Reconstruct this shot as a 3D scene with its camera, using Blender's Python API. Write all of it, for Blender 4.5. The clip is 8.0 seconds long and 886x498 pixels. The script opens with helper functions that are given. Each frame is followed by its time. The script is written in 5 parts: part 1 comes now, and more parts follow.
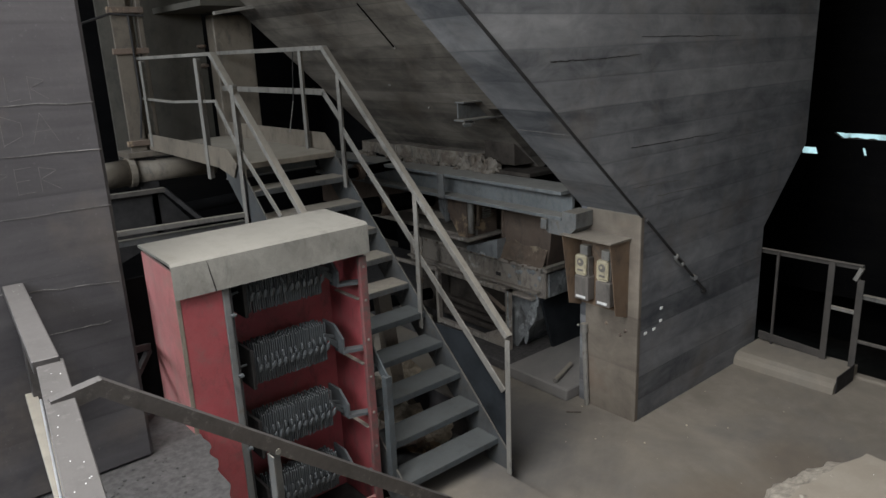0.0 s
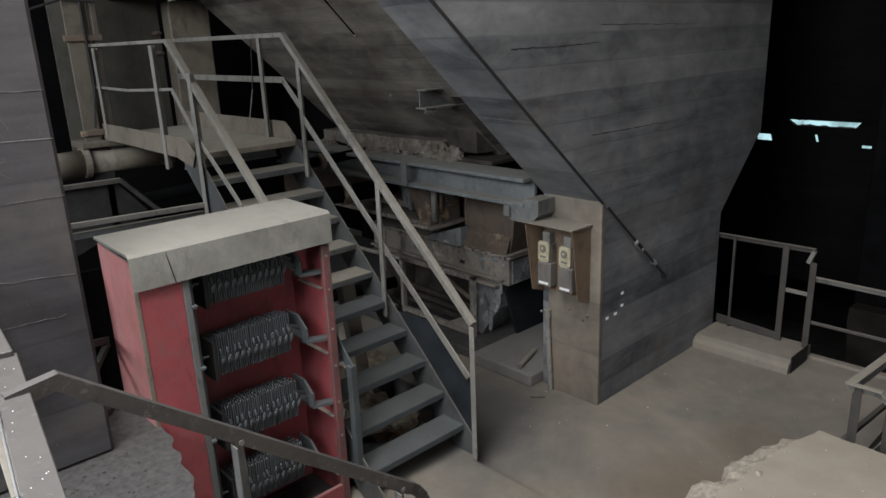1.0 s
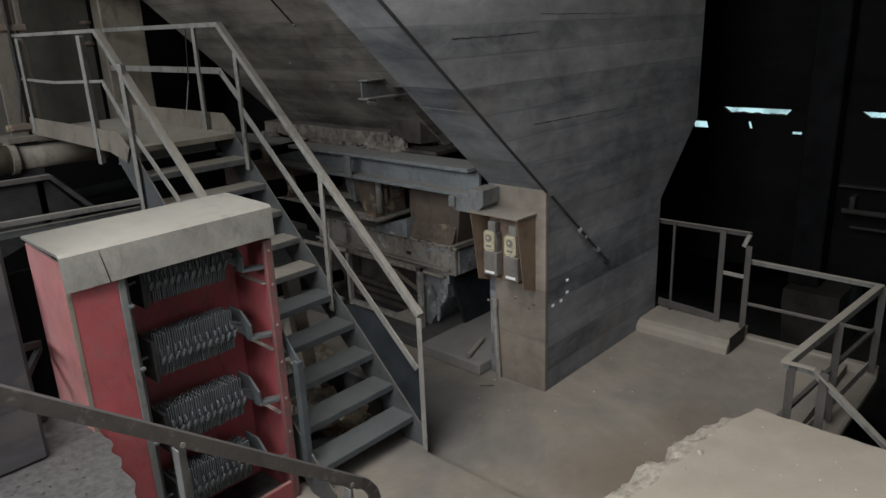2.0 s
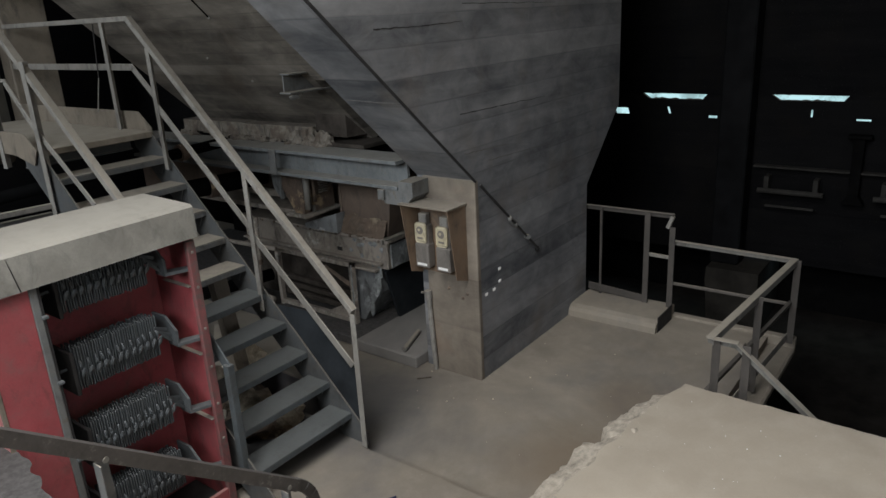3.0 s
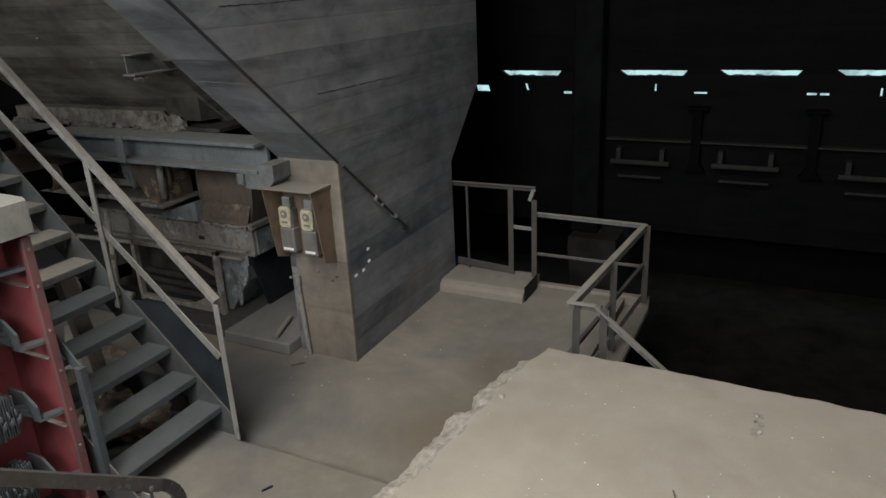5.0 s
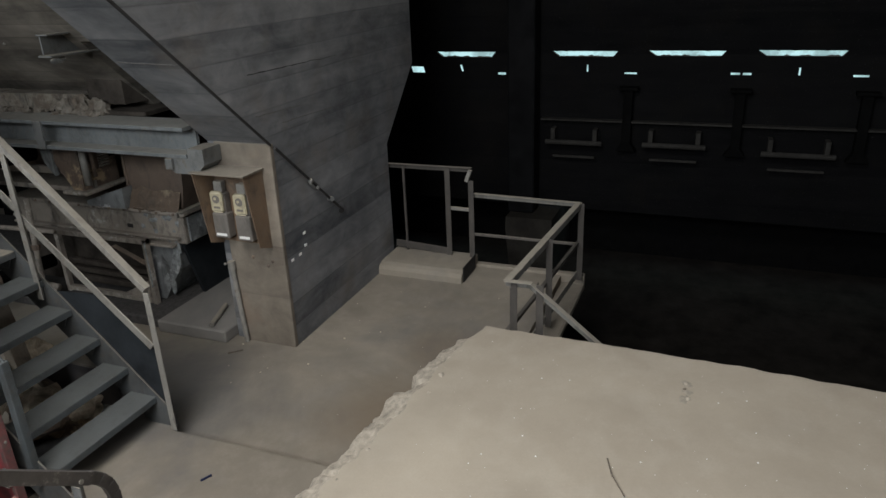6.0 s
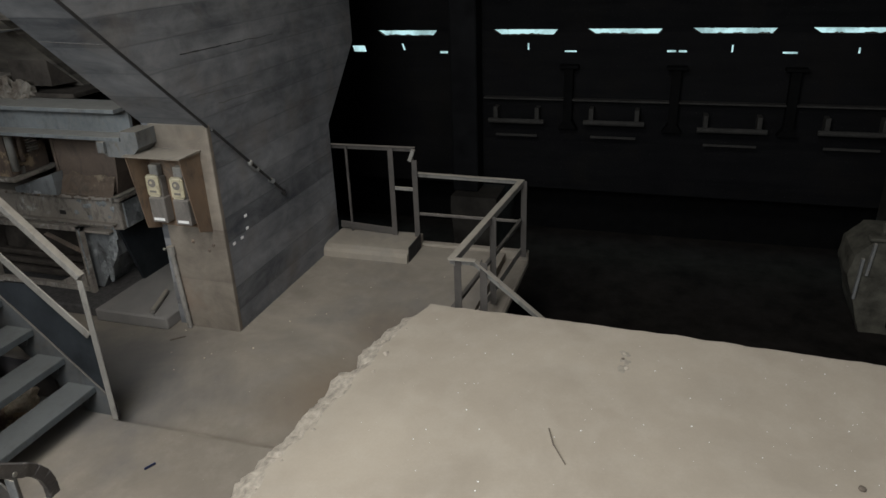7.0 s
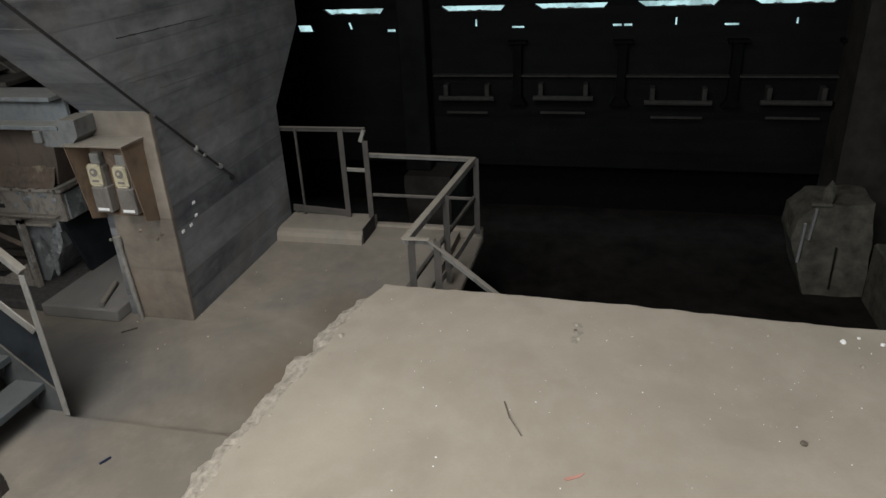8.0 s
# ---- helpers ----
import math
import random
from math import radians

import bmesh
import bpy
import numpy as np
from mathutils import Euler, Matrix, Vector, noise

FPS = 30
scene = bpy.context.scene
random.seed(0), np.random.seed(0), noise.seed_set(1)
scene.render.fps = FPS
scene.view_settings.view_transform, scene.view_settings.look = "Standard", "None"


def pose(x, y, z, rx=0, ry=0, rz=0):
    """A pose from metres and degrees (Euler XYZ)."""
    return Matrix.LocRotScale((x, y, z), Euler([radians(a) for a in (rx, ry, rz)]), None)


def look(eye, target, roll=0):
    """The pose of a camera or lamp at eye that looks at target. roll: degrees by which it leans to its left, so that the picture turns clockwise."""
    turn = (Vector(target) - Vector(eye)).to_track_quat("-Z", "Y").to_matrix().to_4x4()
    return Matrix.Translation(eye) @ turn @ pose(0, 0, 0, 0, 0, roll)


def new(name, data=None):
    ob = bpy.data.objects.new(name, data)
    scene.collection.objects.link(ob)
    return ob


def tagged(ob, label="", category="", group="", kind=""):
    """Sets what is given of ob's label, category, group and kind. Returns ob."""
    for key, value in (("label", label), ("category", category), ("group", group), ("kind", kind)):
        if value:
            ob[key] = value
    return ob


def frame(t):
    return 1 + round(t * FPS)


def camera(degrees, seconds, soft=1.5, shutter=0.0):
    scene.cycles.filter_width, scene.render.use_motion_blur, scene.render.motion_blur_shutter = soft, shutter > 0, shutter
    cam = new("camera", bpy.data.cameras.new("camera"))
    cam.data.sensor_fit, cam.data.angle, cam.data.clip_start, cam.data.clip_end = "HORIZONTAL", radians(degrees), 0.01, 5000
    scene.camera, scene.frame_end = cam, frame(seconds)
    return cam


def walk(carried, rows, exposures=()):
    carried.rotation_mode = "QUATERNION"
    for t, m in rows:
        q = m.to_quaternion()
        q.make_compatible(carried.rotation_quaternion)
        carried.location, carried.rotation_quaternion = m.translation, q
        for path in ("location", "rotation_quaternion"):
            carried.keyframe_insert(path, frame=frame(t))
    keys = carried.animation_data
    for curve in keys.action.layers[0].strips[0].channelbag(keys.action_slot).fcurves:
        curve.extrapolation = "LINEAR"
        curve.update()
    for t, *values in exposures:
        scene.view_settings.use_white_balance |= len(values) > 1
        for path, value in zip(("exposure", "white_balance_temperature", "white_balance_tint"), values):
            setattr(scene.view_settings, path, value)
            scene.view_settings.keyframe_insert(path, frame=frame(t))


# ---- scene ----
cam = camera(63.8, 8.0)
PATH = [
    (0, (-4.911, -3.326, 3.262), (-3.681, -1.843, 2.724), -2.4),
    (0.5, (-4.922, -3.329, 3.265), (-3.667, -1.874, 2.709), -2.5),
    (1, (-4.909, -3.335, 3.256), (-3.612, -1.925, 2.685), -2.3),
    (2.5, (-4.867, -3.33, 3.253), (-3.418, -2.097, 2.637), -2.7),
    (3, (-4.847, -3.325, 3.237), (-3.34, -2.17, 2.608), -3.1),
    (3.5, (-4.828, -3.339, 3.241), (-3.278, -2.253, 2.595), -2.9),
    (4, (-4.821, -3.352, 3.227), (-3.225, -2.342, 2.569), -3.0),
    (4.5, (-4.814, -3.376, 3.224), (-3.179, -2.442, 2.55), -3.0),
    (6, (-4.807, -3.427, 3.196), (-3.086, -2.729, 2.452), -2.4),
    (6.5, (-4.811, -3.45, 3.192), (-3.076, -2.82, 2.421), -2.3),
    (7, (-4.81, -3.478, 3.186), (-3.064, -2.919, 2.388), -2.1),
    (7.5, (-4.802, -3.5, 3.181), (-3.049, -3.005, 2.356), -2.2),
    (8, (-4.806, -3.52, 3.181), (-3.053, -3.077, 2.327), -2.8),
]
walk(cam, [(t, look(eye, target, roll)) for t, eye, target, roll in PATH],
     [(0, 0, 6300, 11), (2.5, 0, 6370, 11), (4.5, 0, 6450, 10), (8, 0, 6470, 10)])
# ---------------------------------------------------------------- light
world = bpy.data.worlds.new("world")
scene.world = world
world.use_nodes = True
wn = world.node_tree.nodes
sky = wn.new("ShaderNodeTexSky")
sky.sky_type, sky.sun_disc, sky.sun_elevation, sky.sun_rotation = "NISHITA", False, radians(40), radians(200)
wn["Background"].inputs["Strength"].default_value = 0.12
world.node_tree.links.new(sky.outputs["Color"], wn["Background"].inputs["Color"])


def added_light(name, where, target, sx, sy, watts, colour):
    lamp = bpy.data.lights.new(name, "AREA")
    lamp.shape, lamp.size, lamp.size_y, lamp.energy, lamp.color = "RECTANGLE", sx, sy, watts, colour
    ob = new(name, lamp)
    ob.matrix_world = look(where, target)
    return ob


# lamps for daylight from unseen, added openings: one above the walkway, two in walls
added_light("added_roof_light", (-5.2, -1.45, 7.4), (-5.2, -1.45, 0), 3.0, 3.0, 545, (1.0, 0.98, 0.95))
added_light("added_south_light", (-6.4, -11.3, 4.8), (-2.8, 0.0, 1.8), 4.2, 3.6, 45, (1.0, 0.985, 0.96))
added_light("added_west_light", (-9.1, -0.2, 5.5), (-1.0, 0.6, 1.5), 7.8, 2.4, 750, (0.92, 0.97, 1.0))

# ---------------------------------------------------------------- materials


class Nodes:
    def __init__(self, name):
        self.mat = bpy.data.materials.new(name)
        self.mat.use_nodes = True
        self.tree = self.mat.node_tree
        self.bsdf = self.tree.nodes["Principled BSDF"]
        self.coord = self.tree.nodes.new("ShaderNodeNewGeometry").outputs["Position"]

    def link(self, a, b):
        self.tree.links.new(a, b)

    def mapped(self, scale):
        n = self.tree.nodes.new("ShaderNodeMapping")
        n.inputs["Scale"].default_value = scale
        self.link(self.coord, n.inputs["Vector"])
        return n.outputs["Vector"]

    def noise(self, scale, detail=6, rough=0.6, vector=None, distortion=0.0):
        n = self.tree.nodes.new("ShaderNodeTexNoise")
        n.inputs["Scale"].default_value, n.inputs["Detail"].default_value = scale, detail
        n.inputs["Roughness"].default_value, n.inputs["Distortion"].default_value = rough, distortion
        self.link(vector or self.coord, n.inputs["Vector"])
        return n.outputs["Fac"]

    def ramp(self, fac, a, b, lo=0.0, hi=1.0):
        n = self.tree.nodes.new("ShaderNodeMapRange")
        n.clamp = True
        for key, v in (("From Min", a), ("From Max", b), ("To Min", lo), ("To Max", hi)):
            n.inputs[key].default_value = v
        self.link(fac, n.inputs["Value"])
        return n.outputs["Result"]

    def maths(self, op, a, b):
        n = self.tree.nodes.new("ShaderNodeMath")
        n.operation = op
        for i, v in enumerate((a, b)):
            if isinstance(v, (int, float)):
                n.inputs[i].default_value = v
            else:
                self.link(v, n.inputs[i])
        return n.outputs[0]

    def mix(self, fac, a, b):
        n = self.tree.nodes.new("ShaderNodeMix")
        n.data_type = "RGBA"
        for i, v in ((0, fac), (6, a), (7, b)):
            if isinstance(v, (int, float)):
                n.inputs[i].default_value = v
            elif isinstance(v, tuple):
                n.inputs[i].default_value = (*v, 1)
            else:
                self.link(v, n.inputs[i])
        return n.outputs[2]

    def up(self, a=0.3, b=0.9):
        g = self.tree.nodes.new("ShaderNodeNewGeometry")
        s = self.tree.nodes.new("ShaderNodeSeparateXYZ")
        self.link(g.outputs["Normal"], s.inputs[0])
        return self.ramp(s.outputs["Z"], a, b)

    def finish(self, colour, rough=0.8, metal=0.0, bump=None, strength=0.3, distance=0.01, gloss=0.5):
        self.bsdf.inputs["Specular IOR Level"].default_value = gloss
        for key, v in (("Base Color", colour), ("Roughness", rough), ("Metallic", metal)):
            if isinstance(v, (int, float)):
                self.bsdf.inputs[key].default_value = v
            elif isinstance(v, tuple):
                self.bsdf.inputs[key].default_value = (*v, 1)
            else:
                self.link(v, self.bsdf.inputs[key])
        if bump is not None:
            n = self.tree.nodes.new("ShaderNodeBump")
            n.inputs["Strength"].default_value, n.inputs["Distance"].default_value = strength, distance
            self.link(bump, n.inputs["Height"])
            self.link(n.outputs["Normal"], self.bsdf.inputs["Normal"])
        return self.mat


def boarded_concrete(name, dark, light, lines=(0.0, 0.0, 7.5), stretch=(0.6, 0.6, 9.0), warm=(0.16, 0.13, 0.10), gloss=0.3, grain=1.0):
    """Sooty cast concrete with the marks of the formwork boards."""
    m = Nodes(name)
    streak = m.noise(1.5, 5, 0.55, m.mapped(stretch), 0.25)
    cloud = m.noise(0.9, 5, 0.6)
    fine = m.noise(45, 4, 0.7)
    w = m.tree.nodes.new("ShaderNodeTexWhiteNoise")
    w.noise_dimensions = "1D"
    s = m.tree.nodes.new("ShaderNodeSeparateXYZ")
    wob = m.noise(0.7, 2, 0.5)
    m.link(m.mapped((1, 1, 1)), s.inputs[0])
    height = m.maths("ADD", s.outputs["Z"], m.maths("MULTIPLY", wob, 0.03))
    cell = m.maths("MULTIPLY", height, lines[2])
    m.link(m.maths("FLOOR", cell, 0), w.inputs["W"])
    frac = m.maths("FRACT", cell, 0)
    seam = m.maths("MAXIMUM", m.ramp(frac, 0.0, 0.05, 1, 0), m.ramp(frac, 0.95, 1.0, 0, 1))
    blot = m.noise(3.4, 7, 0.68, m.mapped((0.8, 0.8, 1.5)), 0.6)
    tone = m.maths("ADD", m.maths("MULTIPLY", m.ramp(streak, 0.33, 0.68), 0.28 * grain), m.maths("MULTIPLY", w.outputs["Value"], 0.22))
    tone = m.maths("ADD", tone, m.maths("MULTIPLY", m.ramp(cloud, 0.35, 0.68), 0.26))
    tone = m.maths("ADD", tone, m.maths("MULTIPLY", m.ramp(blot, 0.36, 0.68), 0.24))
    tone = m.maths("SUBTRACT", tone, m.maths("MULTIPLY", m.maths("MULTIPLY", seam, m.ramp(blot, 0.42, 0.58)), 0.16))
    col = m.mix(m.ramp(tone, 0.15, 0.90), dark, light)
    col = m.mix(m.maths("MULTIPLY", m.ramp(m.noise(1.6, 6, 0.6), 0.52, 0.75), 0.5), col, warm)
    col = m.mix(m.maths("MULTIPLY", m.ramp(fine, 0.62, 0.78), 0.25), col, (0.22, 0.21, 0.2))
    col = m.mix(m.maths("MULTIPLY", m.up(0.35, 0.9), 0.7), col, (0.24, 0.215, 0.18))
    h = m.maths("ADD", m.maths("MULTIPLY", streak, 0.3 * grain), m.maths("MULTIPLY", w.outputs["Value"], 0.15))
    h = m.maths("SUBTRACT", m.maths("ADD", h, m.maths("MULTIPLY", fine, 0.15)), m.maths("MULTIPLY", seam, 0.10))
    return m.finish(col, m.ramp(cloud, 0.3, 0.7, 0.72, 0.92), 0, h, 0.55, 0.012, gloss)


def dusty_floor(name, base, tint, pale, sooty=0.0, patches=()):
    m = Nodes(name)
    big = m.noise(0.8, 6, 0.62, distortion=0.4)
    mid = m.noise(4.5, 6, 0.65)
    fine = m.noise(70, 3, 0.7)
    col = m.mix(m.ramp(big, 0.35, 0.68), base, tint)
    col = m.mix(m.maths("MULTIPLY", m.ramp(mid, 0.45, 0.75), 0.45), col, pale)
    v = m.tree.nodes.new("ShaderNodeTexVoronoi")
    v.inputs["Scale"].default_value = 16
    m.link(m.coord, v.inputs["Vector"])
    speck = m.maths("MULTIPLY", m.ramp(v.outputs["Distance"], 0.05, 0.07, 1, 0), m.ramp(m.noise(3.1, 2, 0.5), 0.52, 0.6))
    col = m.mix(m.maths("MULTIPLY", speck, 0.35), col, (0.5, 0.47, 0.42))
    col = m.mix(m.maths("MULTIPLY", m.ramp(fine, 0.35, 0.7, 1, 0), 0.10), col, tuple(c * 0.6 for c in base))
    wide = m.noise(1.7, 4, 0.55, None, 0.3)
    col = m.mix(m.maths("MULTIPLY", m.ramp(wide, 0.5, 0.72), 0.3), col, tuple(c * 0.72 for c in base))
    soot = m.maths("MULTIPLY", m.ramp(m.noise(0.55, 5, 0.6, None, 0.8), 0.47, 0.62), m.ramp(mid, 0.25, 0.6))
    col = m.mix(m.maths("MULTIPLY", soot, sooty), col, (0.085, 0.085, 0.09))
    for x, y, reach, colour, share in patches:
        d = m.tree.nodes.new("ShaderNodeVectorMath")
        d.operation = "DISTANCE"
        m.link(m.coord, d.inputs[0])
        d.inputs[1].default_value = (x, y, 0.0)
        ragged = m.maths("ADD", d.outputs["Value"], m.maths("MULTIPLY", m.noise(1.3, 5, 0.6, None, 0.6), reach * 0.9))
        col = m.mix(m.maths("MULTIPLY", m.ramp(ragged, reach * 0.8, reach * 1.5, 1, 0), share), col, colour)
    h = m.maths("ADD", m.maths("MULTIPLY", mid, 0.7), m.maths("MULTIPLY", fine, 0.10))
    return m.finish(col, 0.95, 0, h, 0.25, 0.01, 0.15)


def dusty_paint(name, paint, worn, dust=(0.29, 0.255, 0.20), amount=0.9, metal=0.0, rough=0.6, grain=14.0, wear=(0.58, 0.7), up=(0.35, 0.85), dirt=0.72, cluster=False):
    """Painted or bare steel, grimy on its sides, with dust on what faces up."""
    m = Nodes(name)
    n1 = m.noise(2.6, 6, 0.65)
    n2 = m.noise(grain, 6, 0.7)
    n3 = m.noise(90, 3, 0.7)
    col = m.mix(m.ramp(n1, 0.3, 0.7), tuple(c * 0.72 for c in paint), tuple(min(c * 1.15, 1) for c in paint))
    worn_off = m.ramp(n2, wear[0], wear[1])
    if cluster:
        worn_off = m.maths("MULTIPLY", worn_off, m.ramp(m.noise(2.1, 3, 0.5, m.mapped((1, 1, 1.6)), 0.7), 0.54, 0.62))
    col = m.mix(worn_off, col, worn)
    col = m.mix(m.maths("MULTIPLY", m.ramp(n3, 0.45, 0.7), 0.25), col, tuple(c * 0.55 for c in paint))
    grime = m.noise(5.5, 7, 0.72, m.mapped((1.4, 1.4, 0.7)), 0.5)
    col = m.mix(m.maths("MULTIPLY", m.ramp(grime, 0.5, 0.7), dirt), col, (0.022, 0.021, 0.02))
    film = m.maths("MULTIPLY", m.ramp(n2, 0.3, 0.7), 0.22)
    cover = m.maths("MAXIMUM", m.maths("MULTIPLY", m.up(*up), m.ramp(n2, 0.3, 0.62, amount, amount * 0.72)), film)
    col = m.mix(cover, col, dust)
    h = m.maths("ADD", n2, m.maths("MULTIPLY", n3, 0.3))
    return m.finish(col, m.ramp(cover, 0, 0.8, rough, 0.95), metal, h, 0.25, 0.004)


def plain(name, colour, rough=0.7, metal=0.0, vary=0.35, scale=8.0, gloss=0.3):
    m = Nodes(name)
    n = m.noise(scale, 6, 0.65)
    f = m.noise(scale * 9, 3, 0.6)
    col = m.mix(m.ramp(n, 0.3, 0.7), tuple(c * (1 - vary) for c in colour), tuple(min(c * (1 + vary), 1) for c in colour))
    return m.finish(col, rough, metal, m.maths("ADD", n, m.maths("MULTIPLY", f, 0.4)), 0.3, 0.006, gloss)


def glowing(name, colour, strength):
    m = Nodes(name)
    n = m.noise(2.3, 5, 0.7)
    col = m.mix(m.ramp(n, 0.45, 0.6), colour, tuple(c * 0.55 for c in colour))
    m.finish((0, 0, 0), 1.0)
    m.link(col, m.bsdf.inputs["Emission Color"])
    m.bsdf.inputs["Emission Strength"].default_value = strength
    return m.mat


M_PIER = boarded_concrete("sooty_boarded_concrete", (0.058, 0.061, 0.067), (0.31, 0.308, 0.306), (0, 0, 4.6), (0.35, 0.35, 4.5), gloss=0.42, grain=0.65)
M_WALL = boarded_concrete("dark_grey_boarded_concrete", (0.037, 0.034, 0.036), (0.084, 0.078, 0.078), (0, 0, 2.6))
# The gloom of the far and rear walls is put into this near-black base.
M_FAR = boarded_concrete("gloom_black_concrete", (0.0030, 0.0031, 0.0035), (0.0078, 0.0076, 0.0077), (0, 0, 2.0), warm=(0.0092, 0.008, 0.0068), gloss=0.04)
M_HOPPER = boarded_concrete("grimy_hopper_concrete", (0.033, 0.029, 0.025), (0.29, 0.258, 0.215), (0, 0, 9.0), (0.4, 0.4, 5.0), warm=(0.11, 0.085, 0.06))
M_RUST_CONC = boarded_concrete("rust_stained_render", (0.10, 0.083, 0.066), (0.27, 0.232, 0.184), (0, 0, 2.0), (2.0, 2.0, 1.0), warm=(0.17, 0.10, 0.062))
# One round area turns the floor greyer by the stair, two turn it browner.
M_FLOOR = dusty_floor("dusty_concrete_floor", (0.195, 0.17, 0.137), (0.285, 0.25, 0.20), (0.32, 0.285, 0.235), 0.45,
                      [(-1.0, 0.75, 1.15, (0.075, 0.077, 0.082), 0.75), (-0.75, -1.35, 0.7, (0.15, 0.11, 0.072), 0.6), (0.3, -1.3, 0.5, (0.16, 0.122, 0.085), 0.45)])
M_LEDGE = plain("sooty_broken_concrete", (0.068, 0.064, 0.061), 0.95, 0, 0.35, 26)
# Floor under the stair: its shade is put into the base colour.
M_SHADEFLOOR = plain("shade_dark_floor", (0.035, 0.033, 0.031), 0.95, 0, 0.4, 10)
M_DIRT = plain("grey_stuck_dirt", (0.25, 0.222, 0.18), 0.95, 0, 0.2, 30)
# Far steel, darkened in its colour to match the weak light there.
M_FARSTEEL = plain("gloom_dark_far_steel", (0.028, 0.0265, 0.024), 0.85, 0, 0.3, 8, 0.1)
# Near black for dark steel, and for shade put into the colour of parts.
M_DARKSHADE = plain("dark_and_shade_black_steel", (0.004, 0.004, 0.004), 0.95, 0, 0.3, 8, 0.02)
M_BLOCK = plain("sooty_block_concrete", (0.062, 0.058, 0.046), 0.9, 0, 0.5, 5, 0.1)
M_SLAB = dusty_floor("pale_dusty_slab", (0.275, 0.238, 0.188), (0.345, 0.302, 0.24), (0.375, 0.336, 0.276))
M_BROKEN = plain("broken_concrete", (0.30, 0.265, 0.215), 0.95, 0, 0.4, 18)
# The shade down in the pit is put into this near-black colour.
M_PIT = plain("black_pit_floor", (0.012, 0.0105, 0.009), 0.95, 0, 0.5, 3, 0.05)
M_STEEL = dusty_paint("dusty_grey_steel", (0.12, 0.125, 0.125), (0.075, 0.06, 0.05))
M_GIRDER = dusty_paint("pale_blue_grey_girder_paint", (0.125, 0.138, 0.143), (0.09, 0.08, 0.07), (0.33, 0.31, 0.27), dirt=0.6)
M_STAIR = dusty_paint("blue_grey_stair_steel", (0.072, 0.081, 0.087), (0.07, 0.065, 0.06), (0.28, 0.245, 0.195), amount=0.97)
M_TREAD = dusty_paint("foot_worn_dark_stair_steel", (0.062, 0.074, 0.08), (0.05, 0.05, 0.05), (0.12, 0.116, 0.104), amount=0.5)
M_RAIL = dusty_paint("dusty_rail_steel", (0.21, 0.20, 0.18), (0.12, 0.10, 0.085))
M_POST = dusty_paint("dark_grimy_post_steel", (0.055, 0.048, 0.042), (0.04, 0.036, 0.032), (0.13, 0.115, 0.095), 0.5)
M_POSTDUST = dusty_paint("dusty_dark_rail_steel", (0.075, 0.066, 0.058), (0.05, 0.045, 0.04), (0.20, 0.175, 0.145), 0.8)
M_REDWORN = dusty_paint("scuffed_dirty_red_paint", (0.20, 0.06, 0.06), (0.10, 0.06, 0.055), (0.20, 0.16, 0.14), 0.8, 0, 0.6, 12, (0.46, 0.6), dirt=0.6)
M_NEAR = dusty_paint("worn_dark_handrail_steel", (0.085, 0.078, 0.076), (0.19, 0.175, 0.165), (0.19, 0.175, 0.16), 0.6, 0.5, 0.33, 22)
# Bare worn steel; the rail edge's reflection is put into its bright colour.
M_WORNGLINT = dusty_paint("worn_steel_with_glint", (0.70, 0.71, 0.72), (0.4, 0.39, 0.38), (0.4, 0.38, 0.36), 0.3, 0.9, 0.25, dirt=0.2)
M_RED = dusty_paint("faded_red_paint", (0.32, 0.055, 0.064), (0.20, 0.07, 0.068), (0.26, 0.17, 0.15), 0.8, 0, 0.45, 9, (0.58, 0.78), dirt=0.65)
# Bleached red, made paler still to hold the light from the left.
M_PINK = dusty_paint("bleached_side_lit_red_paint", (0.60, 0.22, 0.215), (0.46, 0.24, 0.21), (0.36, 0.29, 0.25), 0.8, 0, 0.6, 7, (0.5, 0.75), dirt=0.2)
M_ROOF = dusty_paint("dust_covered_sheet", (0.24, 0.23, 0.20), (0.16, 0.15, 0.13), (0.28, 0.26, 0.22), 0.85, 0, 0.8, 4, (0.5, 0.68), dirt=0.55)
M_FIN = dusty_paint("grey_resistor_fins", (0.088, 0.098, 0.103), (0.04, 0.038, 0.037), (0.12, 0.12, 0.115), 0.45, 0.2, 0.6)
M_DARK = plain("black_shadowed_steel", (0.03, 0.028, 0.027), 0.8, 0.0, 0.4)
M_RUST = dusty_paint("rusty_machine_steel", (0.14, 0.098, 0.072), (0.42, 0.31, 0.19), (0.20, 0.165, 0.13), 0.7, 0, 0.8, 9, (0.50, 0.58), dirt=0.9, cluster=True)
M_RUST2 = dusty_paint("flaking_grey_machine_paint", (0.30, 0.262, 0.22), (0.52, 0.49, 0.44), (0.23, 0.20, 0.165), 0.8, 0, 0.8, 12, (0.51, 0.57), dirt=0.92, cluster=True)
M_LINING = dusty_paint("stained_pale_lining", (0.22, 0.195, 0.16), (0.10, 0.075, 0.055), (0.19, 0.165, 0.135), 0.5, 0, 0.85, 7, (0.44, 0.58), dirt=0.92)
M_UPPER = dusty_paint("smooth_brown_machine_paint", (0.125, 0.088, 0.065), (0.17, 0.115, 0.075), (0.17, 0.14, 0.11), 0.6, 0, 0.7, 5, (0.6, 0.75), dirt=0.6)
M_CRUST = dusty_paint("crusted_cream_and_rust_paint", (0.12, 0.083, 0.058), (0.36, 0.285, 0.19), (0.2, 0.165, 0.125), 0.5, 0, 0.9, 13, (0.47, 0.53), dirt=0.8, cluster=True)
